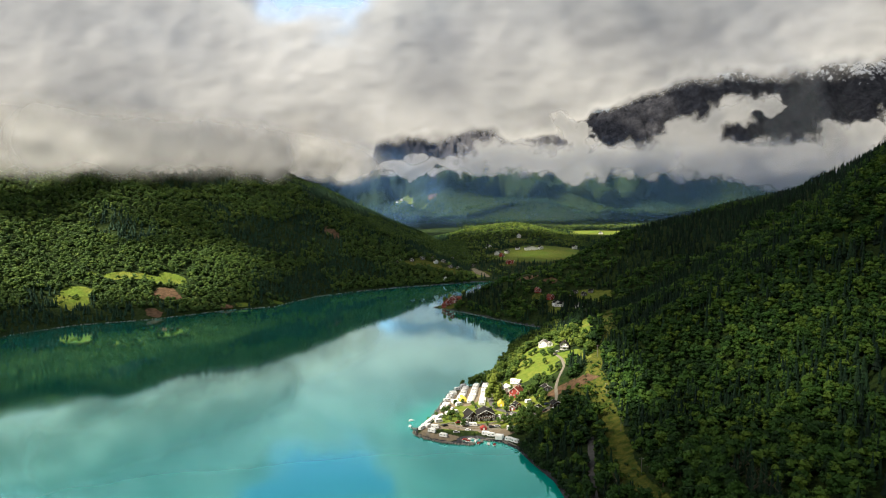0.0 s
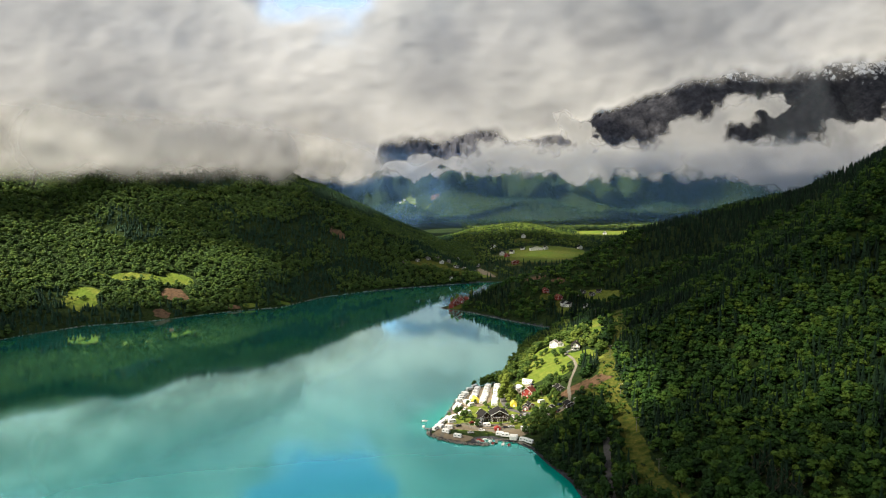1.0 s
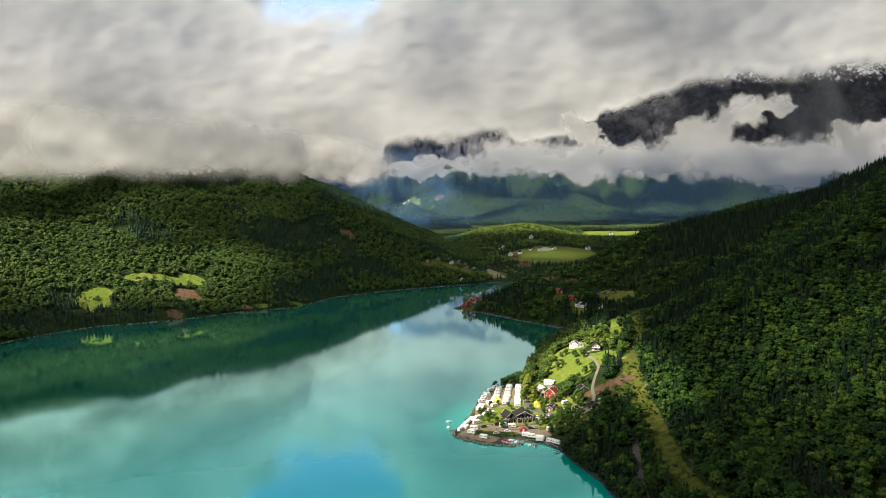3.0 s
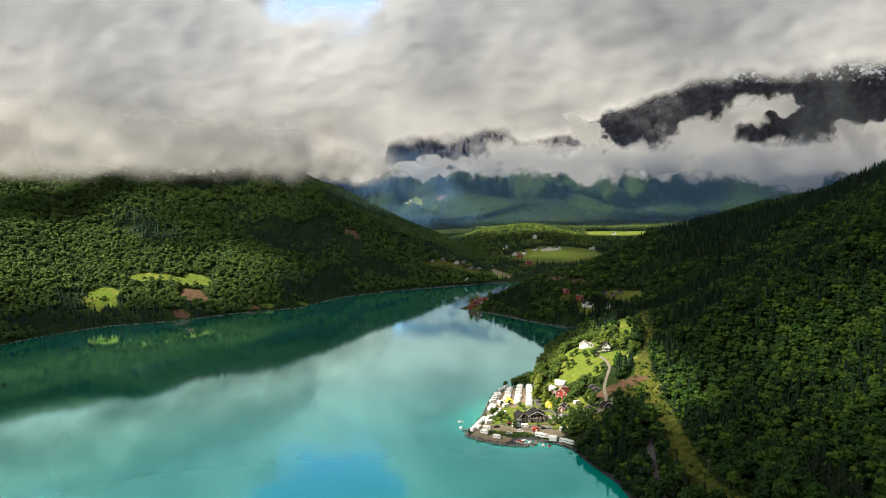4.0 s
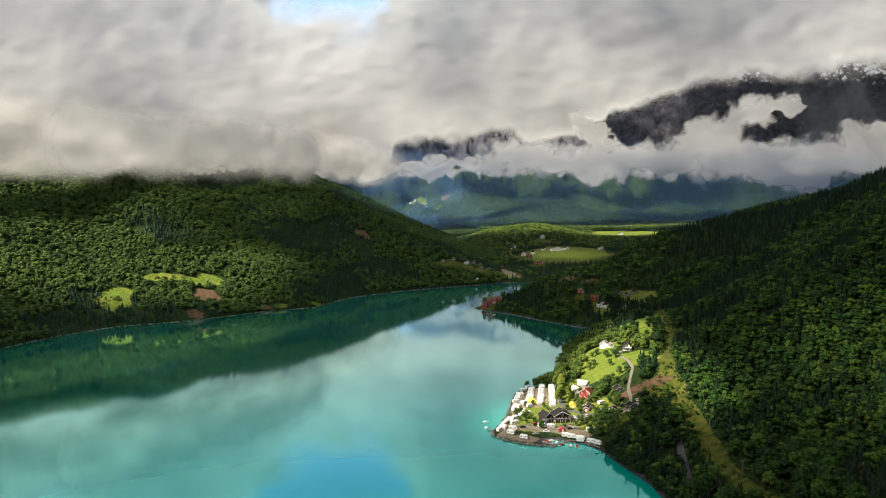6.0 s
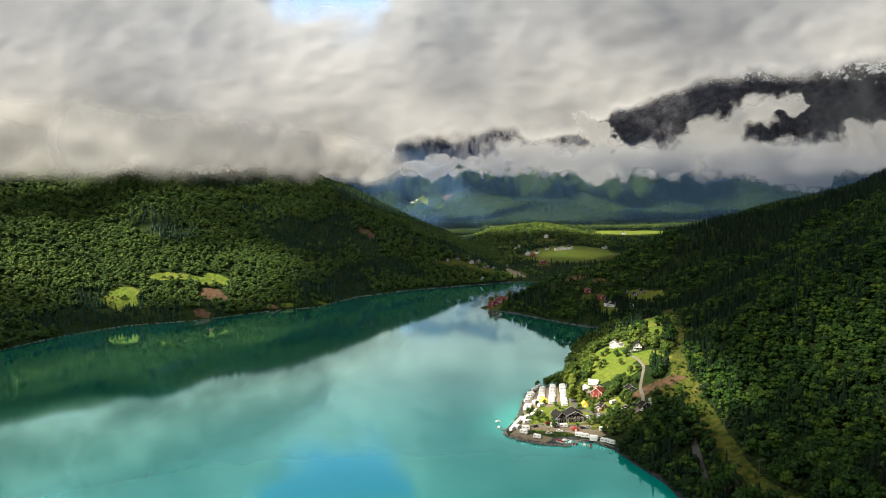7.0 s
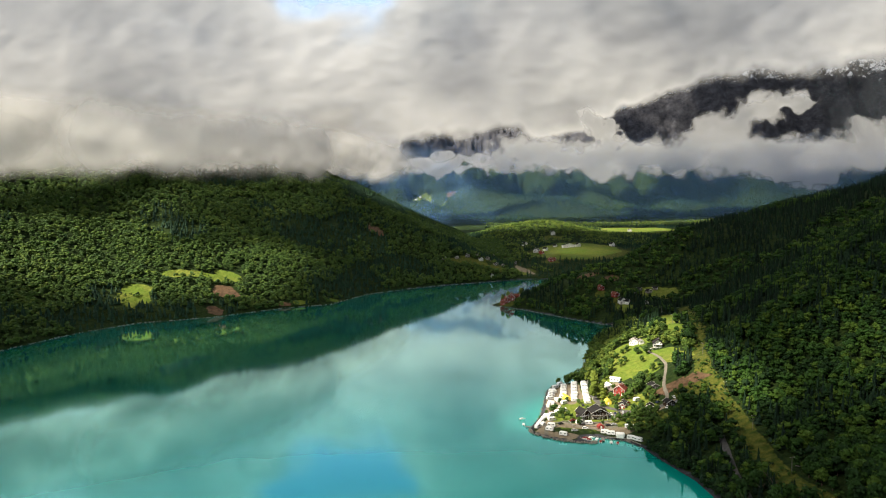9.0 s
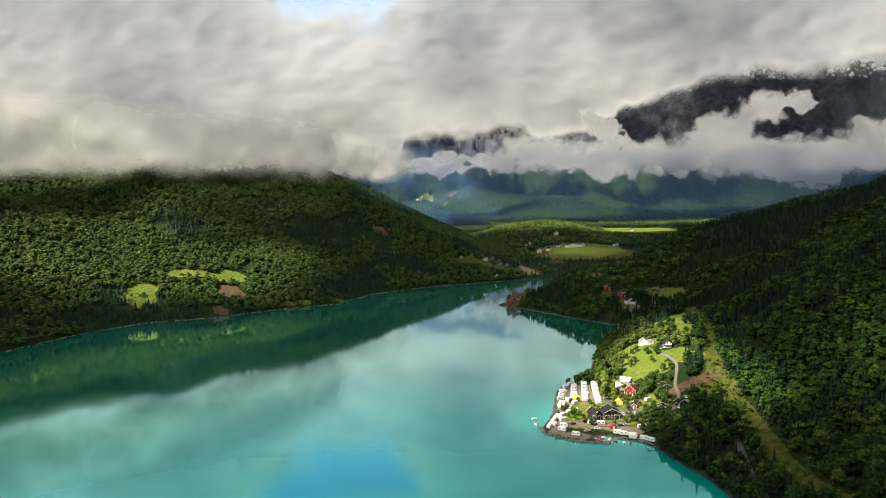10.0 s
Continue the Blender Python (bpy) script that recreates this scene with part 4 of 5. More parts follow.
# ---- houses ----
def house(name, label, L, W, H, rise, wall, roof, trim, rows, over=0.5, chimney=True, balcony=False, group=""):
    """A gabled house; the gable wall, W wide, faces -y, the ridge runs L along y."""
    h = thing(name, label, "house", group)
    hw, hl = W / 2, L / 2
    part("wall", outline([(-hw, -0.8), (hw, -0.8), (hw, H), (0, H + rise), (-hw, H)], -hl, hl), wall, h)
    t, s = 0.22, rise / hw
    e = hw + over
    ze = H - over * s
    r = part("roof", outline([(-e, ze + 0.05), (0, H + rise + 0.05), (e, ze + 0.05), (e, ze + 0.05 + t), (0, H + rise + 0.05 + t), (-e, ze + 0.05 + t)], -hl - over, hl + over), roof, h)
    if chimney:
        part("chimney", box((0.8, 0.7, 1.6), (hw * 0.25, hl * 0.3, H + rise - 0.7)), STONE, r)
    for y in (-hl - over - 0.06, hl + over + 0.06):
        for sx in (-1, 1):
            part("bargeboard", outline([(0, H + rise + 0.02), (sx * e, ze + 0.02), (sx * e, ze + 0.36), (0, H + rise + 0.38)], y - 0.05, y + 0.05), trim, h)
    gable = []
    for k, n in enumerate(rows):
        zc = 0.9 + k * 2.5
        if zc + 1.2 > H + rise * 0.55:
            break
        for i in range(n):
            gable.append((-hw + W * (i + 0.5) / n if k * 2.5 < H - 1 else (i - (n - 1) / 2) * 1.5, zc))
    for x, z in gable:
        w = part("window", box((1.05, 0.08, 1.25), (x, -hl - 0.03, z)), trim, h)
        for sx in (-0.24, 0.24):
            part("pane", box((0.38, 0.04, 1.0), (x + sx, -hl - 0.08, z + 0.12)), GLASS, w)
    for sx in (-1, 1):
        for i in range(max(2, int(L / 3))):
            y = -hl + L * (i + 0.5) / max(2, int(L / 3))
            w = part("window", box((0.08, 1.05, 1.2), (sx * (hw + 0.03), y, 0.95)), trim, h)
            part("pane", box((0.04, 0.8, 0.95), (sx * (hw + 0.08), y, 1.07)), GLASS, w)
    d = part("door", box((0.95, 0.1, 2.05), (hw * 0.55 if rows[0] % 2 else 0.0, -hl - 0.03, 0.02)), trim, h)
    part("handle", box((0.05, 0.06, 0.14), (hw * 0.55 + 0.3 if rows[0] % 2 else 0.3, -hl - 0.11, 1.0)), STEEL, d)
    for sx in (-1, 1):
        part("corner_board", box((0.16, 0.16, H + 0.4), (sx * (hw - 0.0), -hl - 0.01, -0.4)), trim, h)
    if balcony:
        b = part("balcony", box((W * 0.96, 1.5, 0.18), (0, -hl - 0.75, 2.75)), wall, h)
        part("rail", box((W * 0.96, 0.08, 0.12), (0, -hl - 1.45, 3.75)), trim, b)
        for i in range(9):
            part("baluster", box((0.14, 0.06, 0.85), (-W * 0.46 + W * 0.92 * i / 8, -hl - 1.45, 2.92)), trim, b)
        for i in range(4):
            part("post", box((0.22, 0.22, 3.4), (-W * 0.45 + W * 0.9 * i / 3, -hl - 1.35, -0.65)), trim, h)
    return h


hotel = house("hotel", "dark tarred chalet hotel with white-trimmed gable and balcony", 12, 13.5, 5.4, 3.4, BROWN, SLATE, WHITE, (6, 5, 2), 0.9, True, True)
put(hotel, 29.5, 500.5, 4, 0, 0.88)
wing = house("hotel_wing", "dark tarred hotel wing with a steep slate roof", 10, 7.5, 4.8, 3.2, BROWN, SLATE, WHITE, (3, 2), 0.8, False, True)
put(wing, 18.6, 499.5, 22, 0, 0.88)
put(house("red_house", "red wooden house with white trim and tiled roof", 9, 8.4, 4.6, 3.2, RED, DARKTILE, WHITE, (3, 2, 1), 0.6), 57, 546, -28)
cabin = house("cabin", "small red cabin with white trim beside the road", 5, 4.2, 2.3, 1.4, RED, SLATE, WHITE, (2,), 0.4, False)
put(cabin, 51, 517, -10)
again(cabin, 55, 521, 25)
put(house("grey_cabin", "weathered grey cabin with pale gable trim by the gravel yard", 6, 6.6, 2.5, 1.7, GREYWOOD, SLATE, WHITE, (2,), 0.6), 78.5, 531, 10)
put(house("white_house", "white wooden house with brown roof on the meadow", 8, 9.5, 4.6, 2.8, WHITE, GREYWOOD, WHITE, (4, 2), 0.5), 91.6, 637, -20, 0, 0.82)
put(house("white_annex", "small white outbuilding beside the meadow house", 4, 4, 2.4, 1.4, WHITE, GREYWOOD, WHITE, (1,), 0.3, False), 97, 633, 4)
put(house("gabled_house", "white house with wide dark slate roof above the road", 9, 8.6, 4.2, 3.6, WHITE, SLATE, BROWN, (4, 3, 1), 1.0, True, True), 107.5, 618, -12, 0, 0.85)
shed = house("shed", "low white camp building with a pale roof", 9, 5.0, 2.6, 1.1, WHITE, WHITE, WHITE, (2,), 0.3, False)
put(shed, 51.5, 562, 6)
again(shed, 59.5, 573, 60, 0, 0.9)
again(shed, 46.5, 570, 4, 0, 0.8)
put(house("dark_hut", "dark tarred hut beside parked cars", 5.5, 6.5, 2.4, 1.6, BROWN, SLATE, WHITE, (2,), 0.5, False), 80.5, 499, 20)
put(house("reception_hut", "small dark brown hut among the trees", 5, 5, 2.4, 1.4, BROWN, SLATE, WHITE, (2,), 0.5, False), 68.5, 505, -20)

# far farms and houses
far_white = house("far_house", "small white house across the bay", 8, 8, 4.2, 3, WHITE, SLATE, WHITE, (3, 1), 0.5, True, False, "far houses")
far_red = house("far_house", "small red house among dark trees across the bay", 8, 7, 3.6, 2.6, RED, TILE, WHITE, (3, 1), 0.5, True, False, "far houses")
far_dark = house("far_house", "small brown cabin on the far shore", 7, 6.5, 3, 2, GREYWOOD, SLATE, WHITE, (2, 1), 0.5, False, False, "far houses")
barn = house("barn", "long white farm building beside the green field", 12, 30, 5, 4, WHITE, SLATE, WHITE, (7,), 0.6, False)
put(barn, 212, 1684, 8)
again(barn, 182, 1700, 70, 0, 0.6)
put(far_white, 146, 900, 15)
put(far_red, 142, 922, 30)
put(far_dark, 20, 1535, 10)
for x, y, a, s in ((151, 897, 60, 0.8), (170, 874, 0, 1.0), (236, 1690, 20, 1.2), (114, 1744, 30, 1.3), (124, 1612, 0, 1.2), (4, 1300, 10, 0.9), (320, 1700, 20, 1.2), (204, 1880, 0, 1.3), (-14, 1356, 20, 0.9), (150, 1640, 50, 1.1), (520, 2310, 0, 1.3), (-230, 3990, 0, 1.6), (-250, 3960, 40, 1.6), (-170, 3940, 10, 1.5)):
    again(far_white, x, y, a, 0, s)
for x, y, a, s in ((128, 945, 10, 1.0), (6, 1019, 25, 1.3), (14, 1024, -10, 1.5), (24, 1030, 60, 1.0), (1, 1013, 80, 0.8), (138, 1470, 10, 1.3), (133, 1580, 40, 1.2), (145, 1476, 70, 1.0)):
    again(far_red, x, y, a, 0, s)
for x, y, a, s in ((36, 1600, 0, 1.2), (14, 1350, 30, 1.1), (-40, 1366, 15, 1.1), (-22, 1374, 60, 1.0), (-60, 1352, 0, 1.0), (30, 1372, 0, 1.1), (186, 921, 20, 0.9), (196, 926, 60, 0.8), (168, 925, 10, 0.7), (130, 1632, 20, 1.3), (60, 1450, 40, 1.1), (-85, 1340, 70, 0.9), (176, 930, 40, 0.8), (0, 1385, 12, 1.2)):
    again(far_dark, x, y, a, 0, s)


# ---- caravans, tents, cars and boats ----
def caravan(label, length=5.6, awning=False):
    c = thing("caravan", label, "caravan", "caravans on the camp site")
    hl = length / 2
    part("body", outline([(-hl, 0.55), (-hl + 0.25, 0.42), (hl - 0.3, 0.42), (hl, 0.6), (hl - 0.08, 1.7), (hl - 0.5, 2.5), (hl - 0.9, 2.62), (-hl + 0.5, 2.62), (-hl + 0.1, 2.45)], -1.12, 1.12), CARAVAN, c)
    for x in (-hl * 0.55, hl * 0.45):
        part("window", box((1.1, 0.05, 0.6), (x, -1.14, 1.45)), GLASS, c)
    part("front_window", box((0.05, 1.5, 0.55), (hl - 0.02, 0, 1.25)), GLASS, c)
    part("door", box((0.65, 0.05, 1.8), (-0.1, -1.14, 0.55)), WHITE, c)
    for sy in (-1.02, 1.02):
        part("wheel", tube(0.33, 0.2, (0.1, sy, 0.33), "Y", 12), RUBBER, c)
    part("drawbar", box((1.3, 0.12, 0.12), (hl + 0.5, 0, 0.42)), STEEL, c)
    part("jockey_wheel", tube(0.05, 0.45, (hl + 1.0, 0, 0.0), "Z", 8), STEEL, c)
    if awning:
        part("awning", outline([(-hl * 0.8, 0.02), (-hl * 0.8, 2.0), (-hl * 0.75, 2.35), (hl * 0.75, 2.35), (hl * 0.8, 2.0), (hl * 0.8, 0.02)], -3.6, -1.13), CANVAS, c, "pale canvas awning")
    return c


van_a = caravan("white touring caravan parked on the camp site")
van_b = caravan("white caravan with a pale canvas awning", 6.0, True)
placed = 0
rc = np.random.default_rng(21)
for (x0, y0), (x1, y1), n in (((12, 547), (18.5, 583), 9), ((19.5, 539), (27.5, 586), 13), ((28.5, 531), (35, 584), 14)):
    for i in range(n):
        t = (i + 0.5) / n
        x, y = x0 + (x1 - x0) * t + rc.normal() * 0.15, y0 + (y1 - y0) * t + rc.normal() * 0.2
        src = van_a if rc.uniform() < 0.85 else van_b
        if placed == 0:
            put(van_a, x, y, 8)
        elif placed == 1:
            put(van_b, x, y, 8)
        else:
            again(src, x, y, 8 + rc.normal() * 4, 0, 0.86)
        placed += 1
inner_pitches = [(-2, 531, 75, 0), (0, 538, 70, 1), (2, 550, 15, 0), (5, 562, 20, 0), (7, 570, 15, 1), (11, 580, 30, 0), (16, 588, 40, 0), (8, 545, 10, 1), (11, 536, 35, 0), (4, 556, 20, 0), (-8, 505, 70, 1), (3, 514, 30, 0), (7.5, 517, 20, 0), (-3, 508, 40, 0), (64, 524, 30, 0)]
waterside_pitches = [(-16.5, 483, 60, 0), (-14.5, 488, 60, 1), (-12.5, 494, 65, 0), (-10.5, 499, 70, 0), (-4.5, 496, 20, 0), (-7, 481, -10, 0), (-9, 475, -30, 0), (-1, 466.5, -25, 0), (28, 470, -10, 0), (31.5, 467.5, -12, 0), (37, 464.5, -15, 1), (43, 459, -25, 0), (46.5, 455, -40, 0), (20, 486, 5, 0), (14, 487, 10, 0)]
for x, y, a, k in inner_pitches + waterside_pitches:
    again(van_b if k else van_a, x, y, a)


def coach():
    c = thing("motor_coach", "long white motor coach parked behind the shore trees", "bus")
    part("body", box((9.5, 2.4, 2.5), (0, 0, 0.45), 0.25), CARAVAN, c)
    for sy in (-1.21, 1.21):
        part("side_window", box((8.2, 0.05, 0.8), (0, sy, 1.75)), GLASS, c)
    for x in (-3, 3):
        for sy in (-1.1, 1.1):
            part("wheel", tube(0.45, 0.25, (x, sy, 0.45), "Y", 12), RUBBER, c)
    return c


put(coach(), 47.5, 474.5, -4)


def tent(name, label, mat, w=4.2, d=5, h=2.9):
    t = thing(name, label, "tent")
    part("canvas", outline([(-w / 2, 0), (w / 2, 0), (w / 2, h * 0.55), (0, h), (-w / 2, h * 0.55)], -d / 2, d / 2), mat, t)
    part("door_flap", box((1.2, 0.06, 1.8), (0, -d / 2 - 0.03, 0.02)), CANVAS, t)
    for sx in (-1, 1):
        part("pole", tube(0.04, h * 0.58, (sx * w * 0.49, -d / 2 - 0.1, 0), "Z", 6), STEEL, t)
    return t


put(tent("yellow_tent", "bright yellow family tent on the lawn", YELLOW, 4.6, 5, 4.2), 43.3, 529, 0)
put(tent("yellow_pavilion", "yellow canvas pavilion between the caravan rows", YELLOW, 6, 11, 3.3), 14.2, 549, 8)
put(tent("red_tent", "red canvas stall on the harbour front", RED, 4.5, 3.5, 2.8), 27, 479.5, 5)


def picnic_table():
    t = thing("picnic_table", "grey weathered picnic table on the hotel terrace", "table", "picnic tables beside the hotel")
    part("tabletop", box((2.4, 0.9, 0.07), (0, 0, 0.72)), PLANK, t)
    for sy in (-0.85, 0.85):
        part("bench", box((2.4, 0.32, 0.06), (0, sy, 0.43)), PLANK, t)
    for sx in (-0.9, 0.9):
        part("leg", outline([(-0.06 + sx, 0), (0.06 + sx, 0), (0.06 + sx, 0.72), (-0.06 + sx, 0.72)], -0.3, 0.3), PLANK, t)
        part("crossbar", box((0.1, 1.9, 0.09), (sx, 0, 0.34)), PLANK, t)
    return t


table = put(picnic_table(), 39.5, 503, -22)
for i in range(1, 15):
    again(table, 39.5 + 2.3 * (i % 5) - 1.0 * (i // 5), 503 - 1.0 * (i % 5) - 4.0 * (i // 5), -22 + 5 * ((i * 7) % 3 - 1))

porch = put(thing("entrance_porch", "white-posted stone porch before the hotel wing", "porch"), 15.4, 492.6, 22)
part("base", box((5.6, 3.2, 0.9)), STONE, porch)
part("roof", outline([(-3.0, 3.3), (3.0, 3.3), (0, 4.7)], -1.8, 1.6), SLATE, porch)
part("gable_board", outline([(-3.0, 3.1), (3.0, 3.1), (3.0, 3.35), (0, 4.75), (-3.0, 3.35)], -1.9, -1.8), WHITE, porch)
for sx in (-2.5, -0.9, 0.9, 2.5):
    part("post", box((0.2, 0.2, 2.3), (sx, -1.4, 0.9)), WHITE, porch)
for i in range(3):
    part("step", box((2.2, 0.34, 0.28 * (3 - i)), (0, -1.78 - 0.34 * i, 0)), STONE, porch)


def car(label, mat):
    c = thing("car", label, "car", "parked cars")
    part("body", outline([(-2.1, 0.3), (2.1, 0.3), (2.15, 0.75), (1.0, 0.95), (-2.0, 0.98), (-2.15, 0.7)], -0.86, 0.86), mat, c)
    part("cabin", outline([(-1.75, 0.93), (1.05, 0.93), (0.35, 1.45), (-1.35, 1.47)], -0.76, 0.76), GLASS, c)
    part("roof", box((1.65, 1.45, 0.06), (-0.5, 0, 1.45)), mat, c)
    for x in (-1.3, 1.3):
        for sy in (-0.8, 0.8):
            part("wheel", tube(0.32, 0.2, (x, sy, 0.32), "Y", 10), RUBBER, c)
    for sy in (-0.6, 0.6):
        part("headlight", box((0.06, 0.3, 0.14), (2.13, sy, 0.6)), CARAVAN, c)
    return c


cars = [car(f"{n} car parked on the camp gravel", m) for n, m in zip(("dark grey", "silver", "red", "white", "blue"), CARS)]
spots = [(38, 498, 80), (40.5, 498.5, 80), (43, 499, 82), (45.5, 499.3, 80), (48, 499.6, 84), (50.5, 500, 80), (40, 504, 80), (43, 504.6, 80), (46, 505.2, 80), (49, 505.6, 80), (70, 498, 30), (73, 499, 40), (66, 503, 10),
         (78, 495, 60), (82, 494, 70), (85, 497, 75), (88, 500, 80), (86, 505, 85), (76, 509, 20), (67, 519, 40), (60, 515, 15), (10, 492, 20), (0, 484, 30), (8, 474, 10), (16, 478, 0), (33, 482, 15), (37, 482.5, 12), (1, 526, 60), (6, 528, 65), (62, 566, 40), (52, 552, 10), (100, 612, 30), (31, 520, 80), (24, 528, 85)]
for i, (x, y, a) in enumerate(spots):
    c = cars[(0, 1, 3, 0, 1, 0, 3, 4, 0, 1, 2)[i % 11]] if i >= 5 else cars[i]
    if i < 5:
        put(c, x, y, a)
    else:
        again(c, x, y, a)


def boat(label, mat, cover):
    b = thing("motorboat", label, "boat", "boats in the harbour")
    bm = bmesh.new()
    ring = []
    for z, w, l0, l1 in ((0.0, 0.45, -2.2, 1.6), (0.45, 0.95, -2.4, 2.1), (0.75, 1.0, -2.45, 2.6)):
        pts = [(l0, -w), (l0, w), (0.4, w), (1.5, w * 0.7), (l1, 0), (1.5, -w * 0.7), (0.4, -w)]
        ring.append([bm.verts.new((x, y, z)) for x, y in pts])
    for a, c in zip(ring, ring[1:]):
        for i in range(7):
            bm.faces.new((a[i], a[(i + 1) % 7], c[(i + 1) % 7], c[i]))
    bm.faces.new(ring[0][::-1])
    bm.faces.new(ring[-1])
    part("hull", bm, mat, b)
    part("cover", outline([(-2.2, 0.72), (0.9, 0.72), (0.6, 1.3), (-1.2, 1.45), (-2.1, 1.1)], -0.8, 0.8), cover, b)
    part("windscreen", box((0.06, 1.3, 0.4), (1.0, 0, 0.75)), GLASS, b)
    part("outboard_motor", box((0.35, 0.3, 0.9), (-2.6, 0, 0.0)), RUBBER, b)
    return b


boats = [boat("white motorboat moored in still water", CARAVAN, WHITE), boat("white motorboat with a red cover", CARAVAN, RED)]
for i, (x, y, a) in enumerate(((-24.5, 506, 20), (14, 464.5, 5), (18, 465.5, 20), (16, 461.5, -20), (21, 462.5, 60), (22.5, 458, 70), (29, 456.5, 80), (33, 455, 75), (-25, 494, 80), (-2, 1008, 40))):
    b = boats[i % 2]
    m = Matrix.LocRotScale((x, y, -0.18), Euler((0, 0, radians(a))), (1, 1, 1))
    if i < 2:
        b.matrix_basis = m
    else:
        copy_thing(b, m)


def jetty(x, y, turn, n):
    j = thing("jetty", "grey plank jetty on posts at the harbour", "jetty")
    j.matrix_basis = pose(x, y, 0, 0, 0, turn)
    for i in range(n):
        part("plank", box((0.42, 2.0, 0.08), (i * 0.46, 0, 0.62)), PLANK, j)
    for i in range(0, n, 5):
        for sy in (-0.85, 0.85):
            part("post", tube(0.12, 1.6, (i * 0.46, sy, -0.9), "Z", 8), PLANK, j)
    return j


jetty(25, 464.5, -95, 14)
jetty(40, 460, -75, 10)
jetty(-20, 488, 170, 10)


def terrace(points, tall, label):
    """A low curved retaining wall of coursed stones."""
    t = thing("terrace_wall", label, "wall")
    x0, y0 = points[0]
    g = on_ground(x0, y0)
    t.matrix_basis = pose(x0, y0, g)
    rr = np.concatenate([[0], np.cumsum([math.dist(a, b) for a, b in zip(points, points[1:])])])
    n = int(rr[-1] / 1.1)
    for i in range(n):
        d = (i + 0.5) / n * rr[-1]
        x, y = np.interp(d, rr, [p[0] for p in points]), np.interp(d, rr, [p[1] for p in points])
        x2, y2 = np.interp(d + 0.3, rr, [p[0] for p in points]), np.interp(d + 0.3, rr, [p[1] for p in points])
        o = new("stone", STONES[i % 5])
        o.parent = t
        o.matrix_basis = Matrix.LocRotScale((x - x0, y - y0, on_ground(x, y) - g + tall * 0.4), Euler((0, 0, math.atan2(y2 - y, x2 - x))), (1.35, 0.8, tall * 1.5))
    return t


terrace([(11, 489), (16, 487), (24, 487.5), (34, 490), (38, 491)], 1.1, "low grey stone terrace wall before the hotel")
terrace([(8, 483), (16, 481.5), (26, 482), (36, 485)], 0.9, "curved stone terrace wall above the harbour")
terrace([(0, 488), (3, 491.5), (7, 491), (8, 487.5)], 0.8, "curved pale stone wall round a small lawn")
terrace([(22, 463.6), (28, 464.4), (34, 463.2), (40, 460.6), (47, 450)], 0.9, "pale stone quay edge along the harbour")


def pole_thing():
    p = thing("utility_pole", "grey wooden power pole on the cleared strip", "pole", "power line poles")
    part("pole", tube(0.16, 10, (0, 0, -0.5), "Z", 8, 0.11), GREYWOOD, p)
    part("crossarm", box((2.6, 0.14, 0.18), (0, 0, 8.7)), GREYWOOD, p)
    for x in (-1.2, 0, 1.2):
        part("insulator", tube(0.07, 0.3, (x, 0, 8.88), "Z", 8), WHITE, p)
    return p


pole_a = pole_thing()
put(pole_a, 112, 318, 5)
for x, y in ((107, 372), (110, 428), (113, 480), (121, 545), (133, 620), (147, 700), (160, 780), (253, 960)):
    again(pole_a, x, y, 8)


# ---- single trees ----
def crown_mesh(kv, kf, mat, tint):
    me = bpy.data.meshes.new("crown")
    me.from_pydata([tuple(v) for v in kv], [], [tuple(int(i) for i in f) for f in kf])
    me.attributes.new("tint", "FLOAT", "POINT").data.foreach_set("value", np.full(len(kv), tint, np.float32))
    me.materials.append(mat)
    return me


def tree(label, kv, kf, mat, tint, bark, group):
    t = thing("tree", label, "tree", group)
    o = new("crown", crown_mesh(kv, kf, mat, tint))
    o.parent = t
    bm = bmesh.new()
    made = bmesh.ops.create_cone(bm, cap_ends=True, segments=7, radius1=0.035, radius2=0.012, depth=0.7)["verts"]
    bmesh.ops.translate(bm, vec=(0, 0, 0.3), verts=made)
    for k in range(4):
        a = k * 1.7
        limb = bmesh.ops.create_cone(bm, cap_ends=False, segments=5, radius1=0.014, radius2=0.004, depth=0.34)["verts"]
        bmesh.ops.rotate(bm, cent=(0, 0, 0), matrix=Matrix.Rotation(0.75, 3, "Y"), verts=limb)
        bmesh.ops.translate(bm, vec=(0.11, 0, 0.42 + 0.06 * k), verts=limb)
        bmesh.ops.rotate(bm, cent=(0, 0, 0), matrix=Matrix.Rotation(a, 3, "Z"), verts=limb)
    part("trunk", bm, bark, t)
    return t


rt = np.random.default_rng(31)
protos = []
for k in range(7):
    protos.append(tree("broadleaf tree with a full green crown on the slope", *leafy(rt, 24, 14), LEAF, 0.08 + 0.13 * k, BARK, "trees on the near slope"))
for k in range(3):
    protos.append(tree("dark narrow spruce among the broadleaf trees", *fir(rt, 9, 11), NEEDLE, 0.2 + 0.3 * k, BARK, "trees on the near slope"))
sites = scatter(70, 152, 285, 372, 4.9, 61, lambda x, y: own_trees(x, y) & wooded(x, y) & (line_distance(x, y, SHORE_ROAD) > 3.6))[:290]
used = set()
for x, y in sites:
    k = int(rt.integers(0, 7)) if fbm(np.array([x]), np.array([y]), 40, 2, 71)[0] > -0.2 and not (x < 100 and rt.random() < 0.55) else int(rt.integers(7, 10))
    h = rt.uniform(7.5, 12.5) if k < 7 else rt.uniform(9, 15)
    if k not in used:
        used.add(k)
        put(protos[k], float(x), float(y), rt.uniform(0, 360), -0.2, h)
    else:
        again(protos[k], float(x), float(y), rt.uniform(0, 360), -0.2, h)
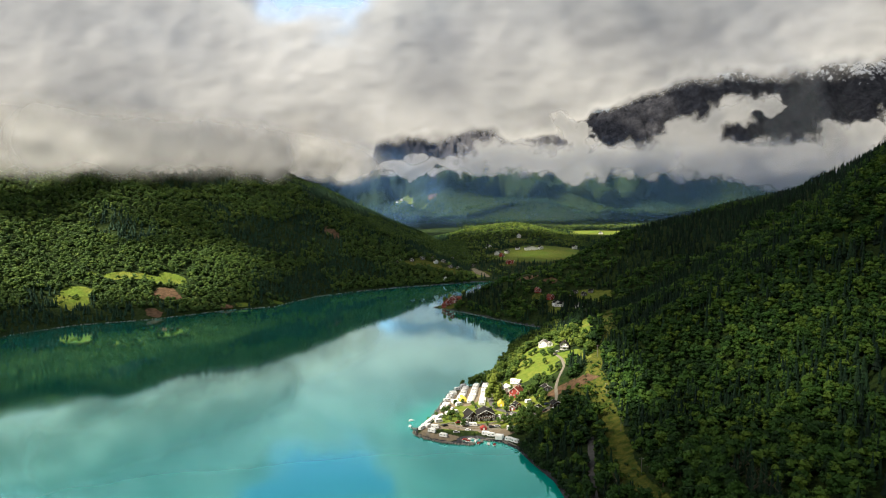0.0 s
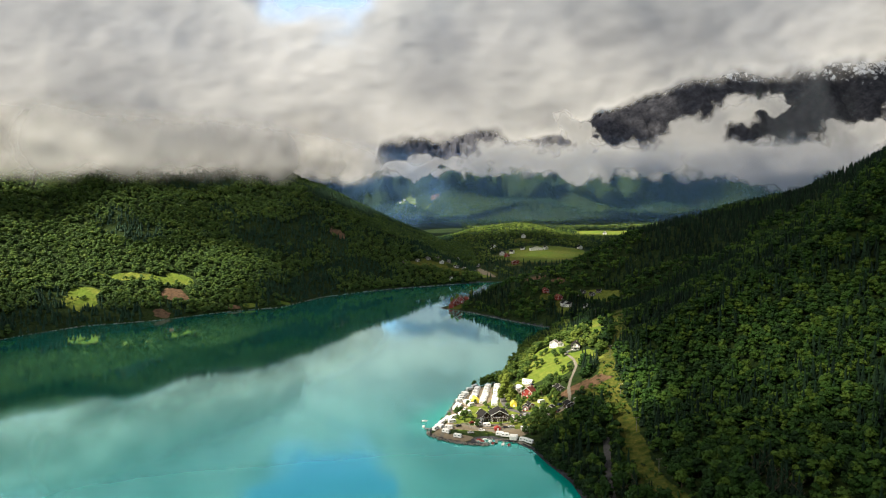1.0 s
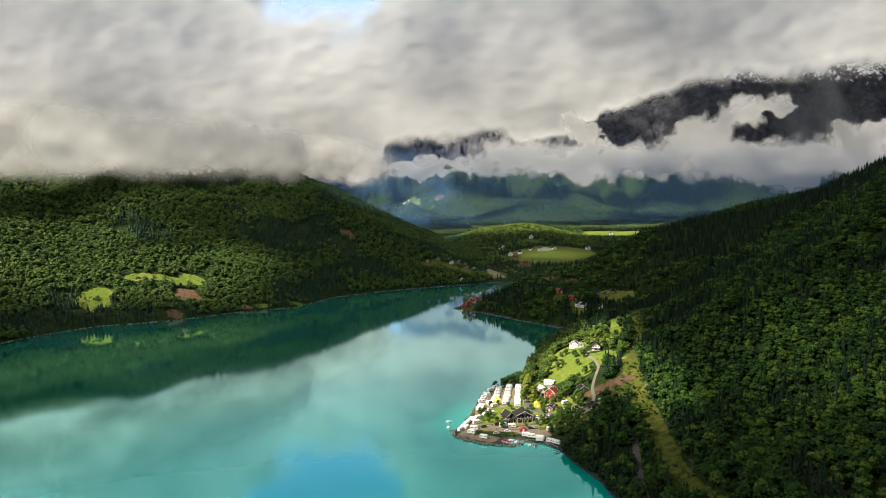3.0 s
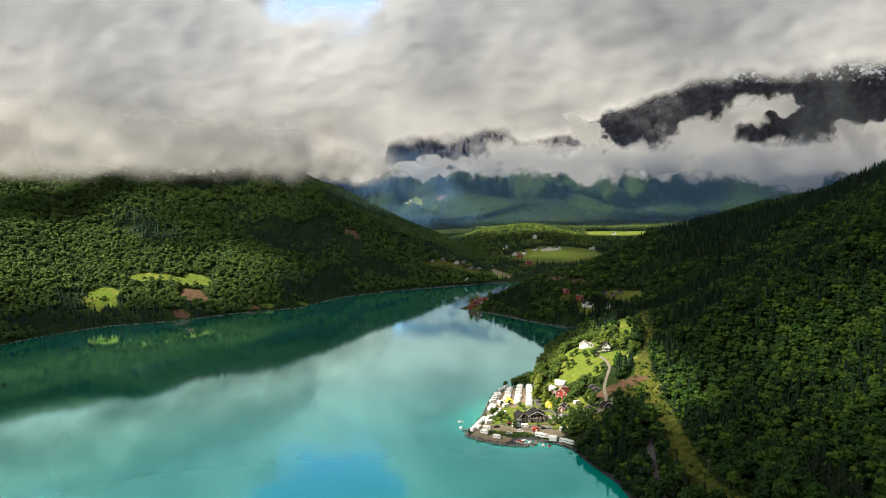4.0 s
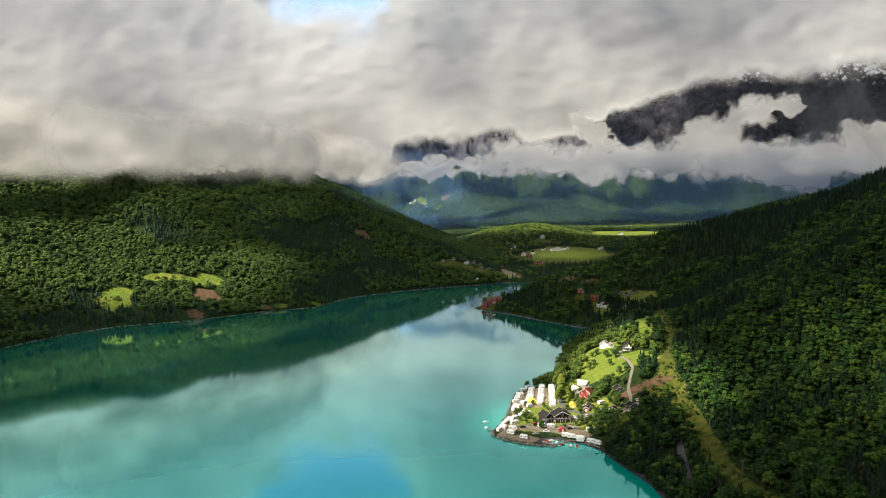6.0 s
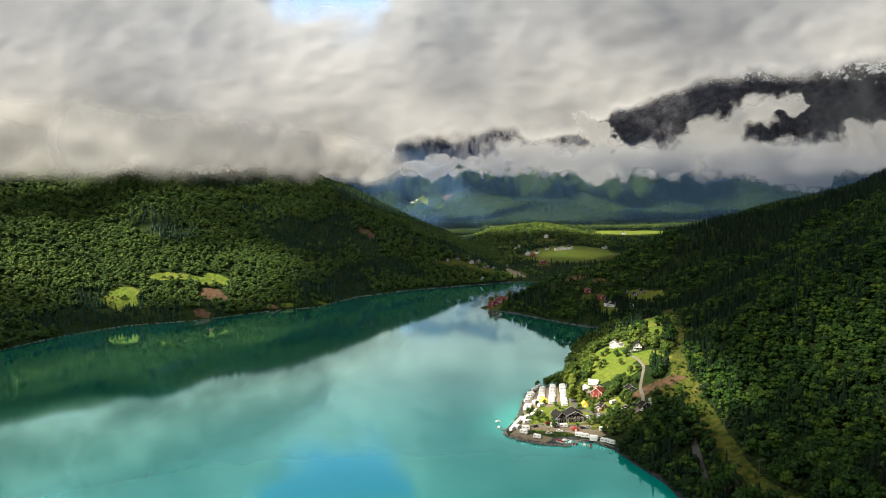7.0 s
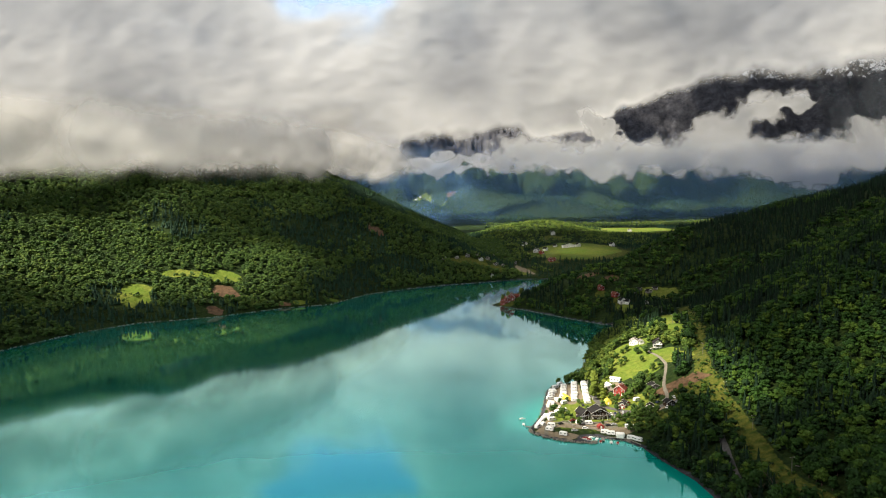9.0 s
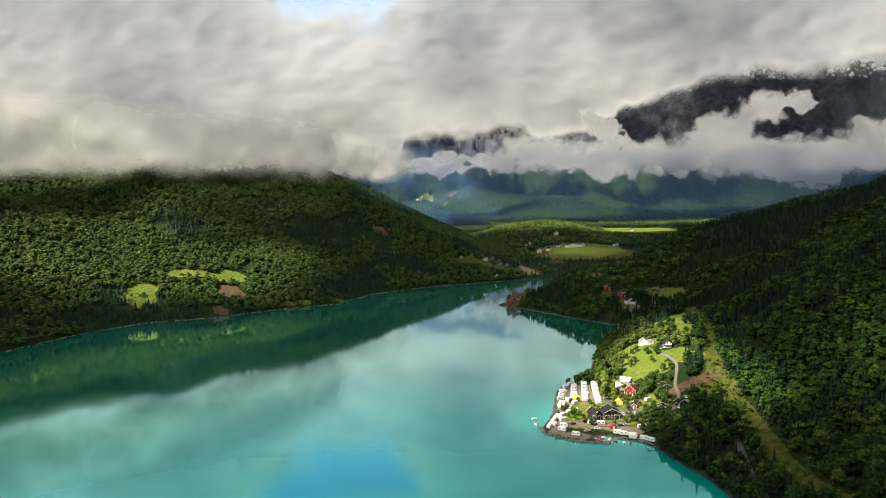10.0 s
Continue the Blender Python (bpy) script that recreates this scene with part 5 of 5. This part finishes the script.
for k in range(10):
    if k not in used:
        put(protos[k], 130 + k, 300, 0, -0.2, 9)

# camp and meadow trees
camp_tree = [tree("round leafy tree beside the camp lawns", *leafy(rt, 20, 14, 1.0, 0.85), LIFTED_LEAF, 0.25 + 0.25 * k, BARK, "camp trees") for k in range(3)]
poplar = [tree("tall slim poplar beside the caravans", *leafy(rt, 20, 12, 1.05, 0.34), POPLAR, 0.55 + 0.12 * k, BIRCH, "poplars") for k in range(2)]
front_trees = [(60, 493, 8), (55, 486, 8), (59, 479, 9), (53, 476, 7), (64, 474, 8), (68, 486, 8), (63, 466, 8), (56, 463, 7), (58, 456, 7), (13, 484.5, 6), (50, 484, 6), (46, 478, 5), (58, 470, 8), (66, 495, 7), (38, 488, 5), (42, 490, 6), (46, 488, 6), (45, 470, 6), (49, 466, 7), (52, 468, 6), (30, 486, 3), (54, 492, 7), (50, 495, 5)]
roadside_trees = [(60, 531, 8), (66, 537, 9), (70, 540, 8), (72, 548, 9), (76, 553, 8), (75, 517, 8), (72, 511, 7), (56, 500, 7), (62, 550, 6), (86, 560, 7), (80, 556, 6), (91, 556, 6), (84, 535, 6), (88, 508, 5), (64, 510, 6), (57, 533, 6), (52, 535, 5), (64, 542, 7), (54, 556, 5), (74, 526, 7), (70, 522, 6), (62, 505, 6), (58, 510, 5), (77, 541, 6), (81, 545, 6), (100, 533, 5), (104, 540, 5), (98, 505, 5), (92, 507, 6)]
lawn_trees = [(4, 507, 6), (-1, 517, 6), (2, 522, 5), (6, 511, 5), (48, 526, 6), (38, 522, 5), (46, 512, 5), (-6, 511, 4), (0, 503, 4), (9, 506, 4), (17, 508, 5), (24, 512, 5), (34, 513, 5), (10, 499, 4), (-12, 503, 3), (4, 497, 4), (48, 538, 6), (47, 552, 5), (8, 540, 4), (14, 541, 4), (22, 534, 4)]
meadow_trees = [(28, 596, 9), (24, 597, 8), (33, 600, 10), (38, 606, 9), (45, 590, 7), (70, 600, 7), (75, 605, 6), (88, 612, 7), (94, 606, 8), (86, 590, 6), (72, 622, 6), (78, 625, 5), (82, 626, 6), (118, 575, 8), (121, 584, 9), (124, 592, 8), (116, 566, 7), (56, 590, 8), (60, 598, 9), (64, 609, 8), (53, 583, 7), (22, 590, 6), (30, 591, 6), (16, 594, 6), (36, 594, 7), (42, 600, 8), (48, 606, 8)]
spots = front_trees + roadside_trees + lawn_trees + meadow_trees
done = [False] * 3
for i, (x, y, h) in enumerate(spots):
    k = (i * 5 + i // 3) % 3
    (again if done[k] else put)(camp_tree[k], x, y, i * 47.0, -0.2, h)
    done[k] = True
done = [False] * 2
for i, (x, y, h) in enumerate(((36.5, 548, 13), (38.5, 556, 14), (34.2, 541, 11), (40, 563, 13), (42, 548, 11), (40.5, 534, 9), (44, 556, 10), (41, 572, 12), (38, 580, 11), (43, 542, 9), (10, 1022, 14), (30, 1040, 15), (2, 1021, 12))):
    k = i % 2
    (again if done[k] else put)(poplar[k], x, y, i * 77.0, -0.2, h)
    done[k] = True
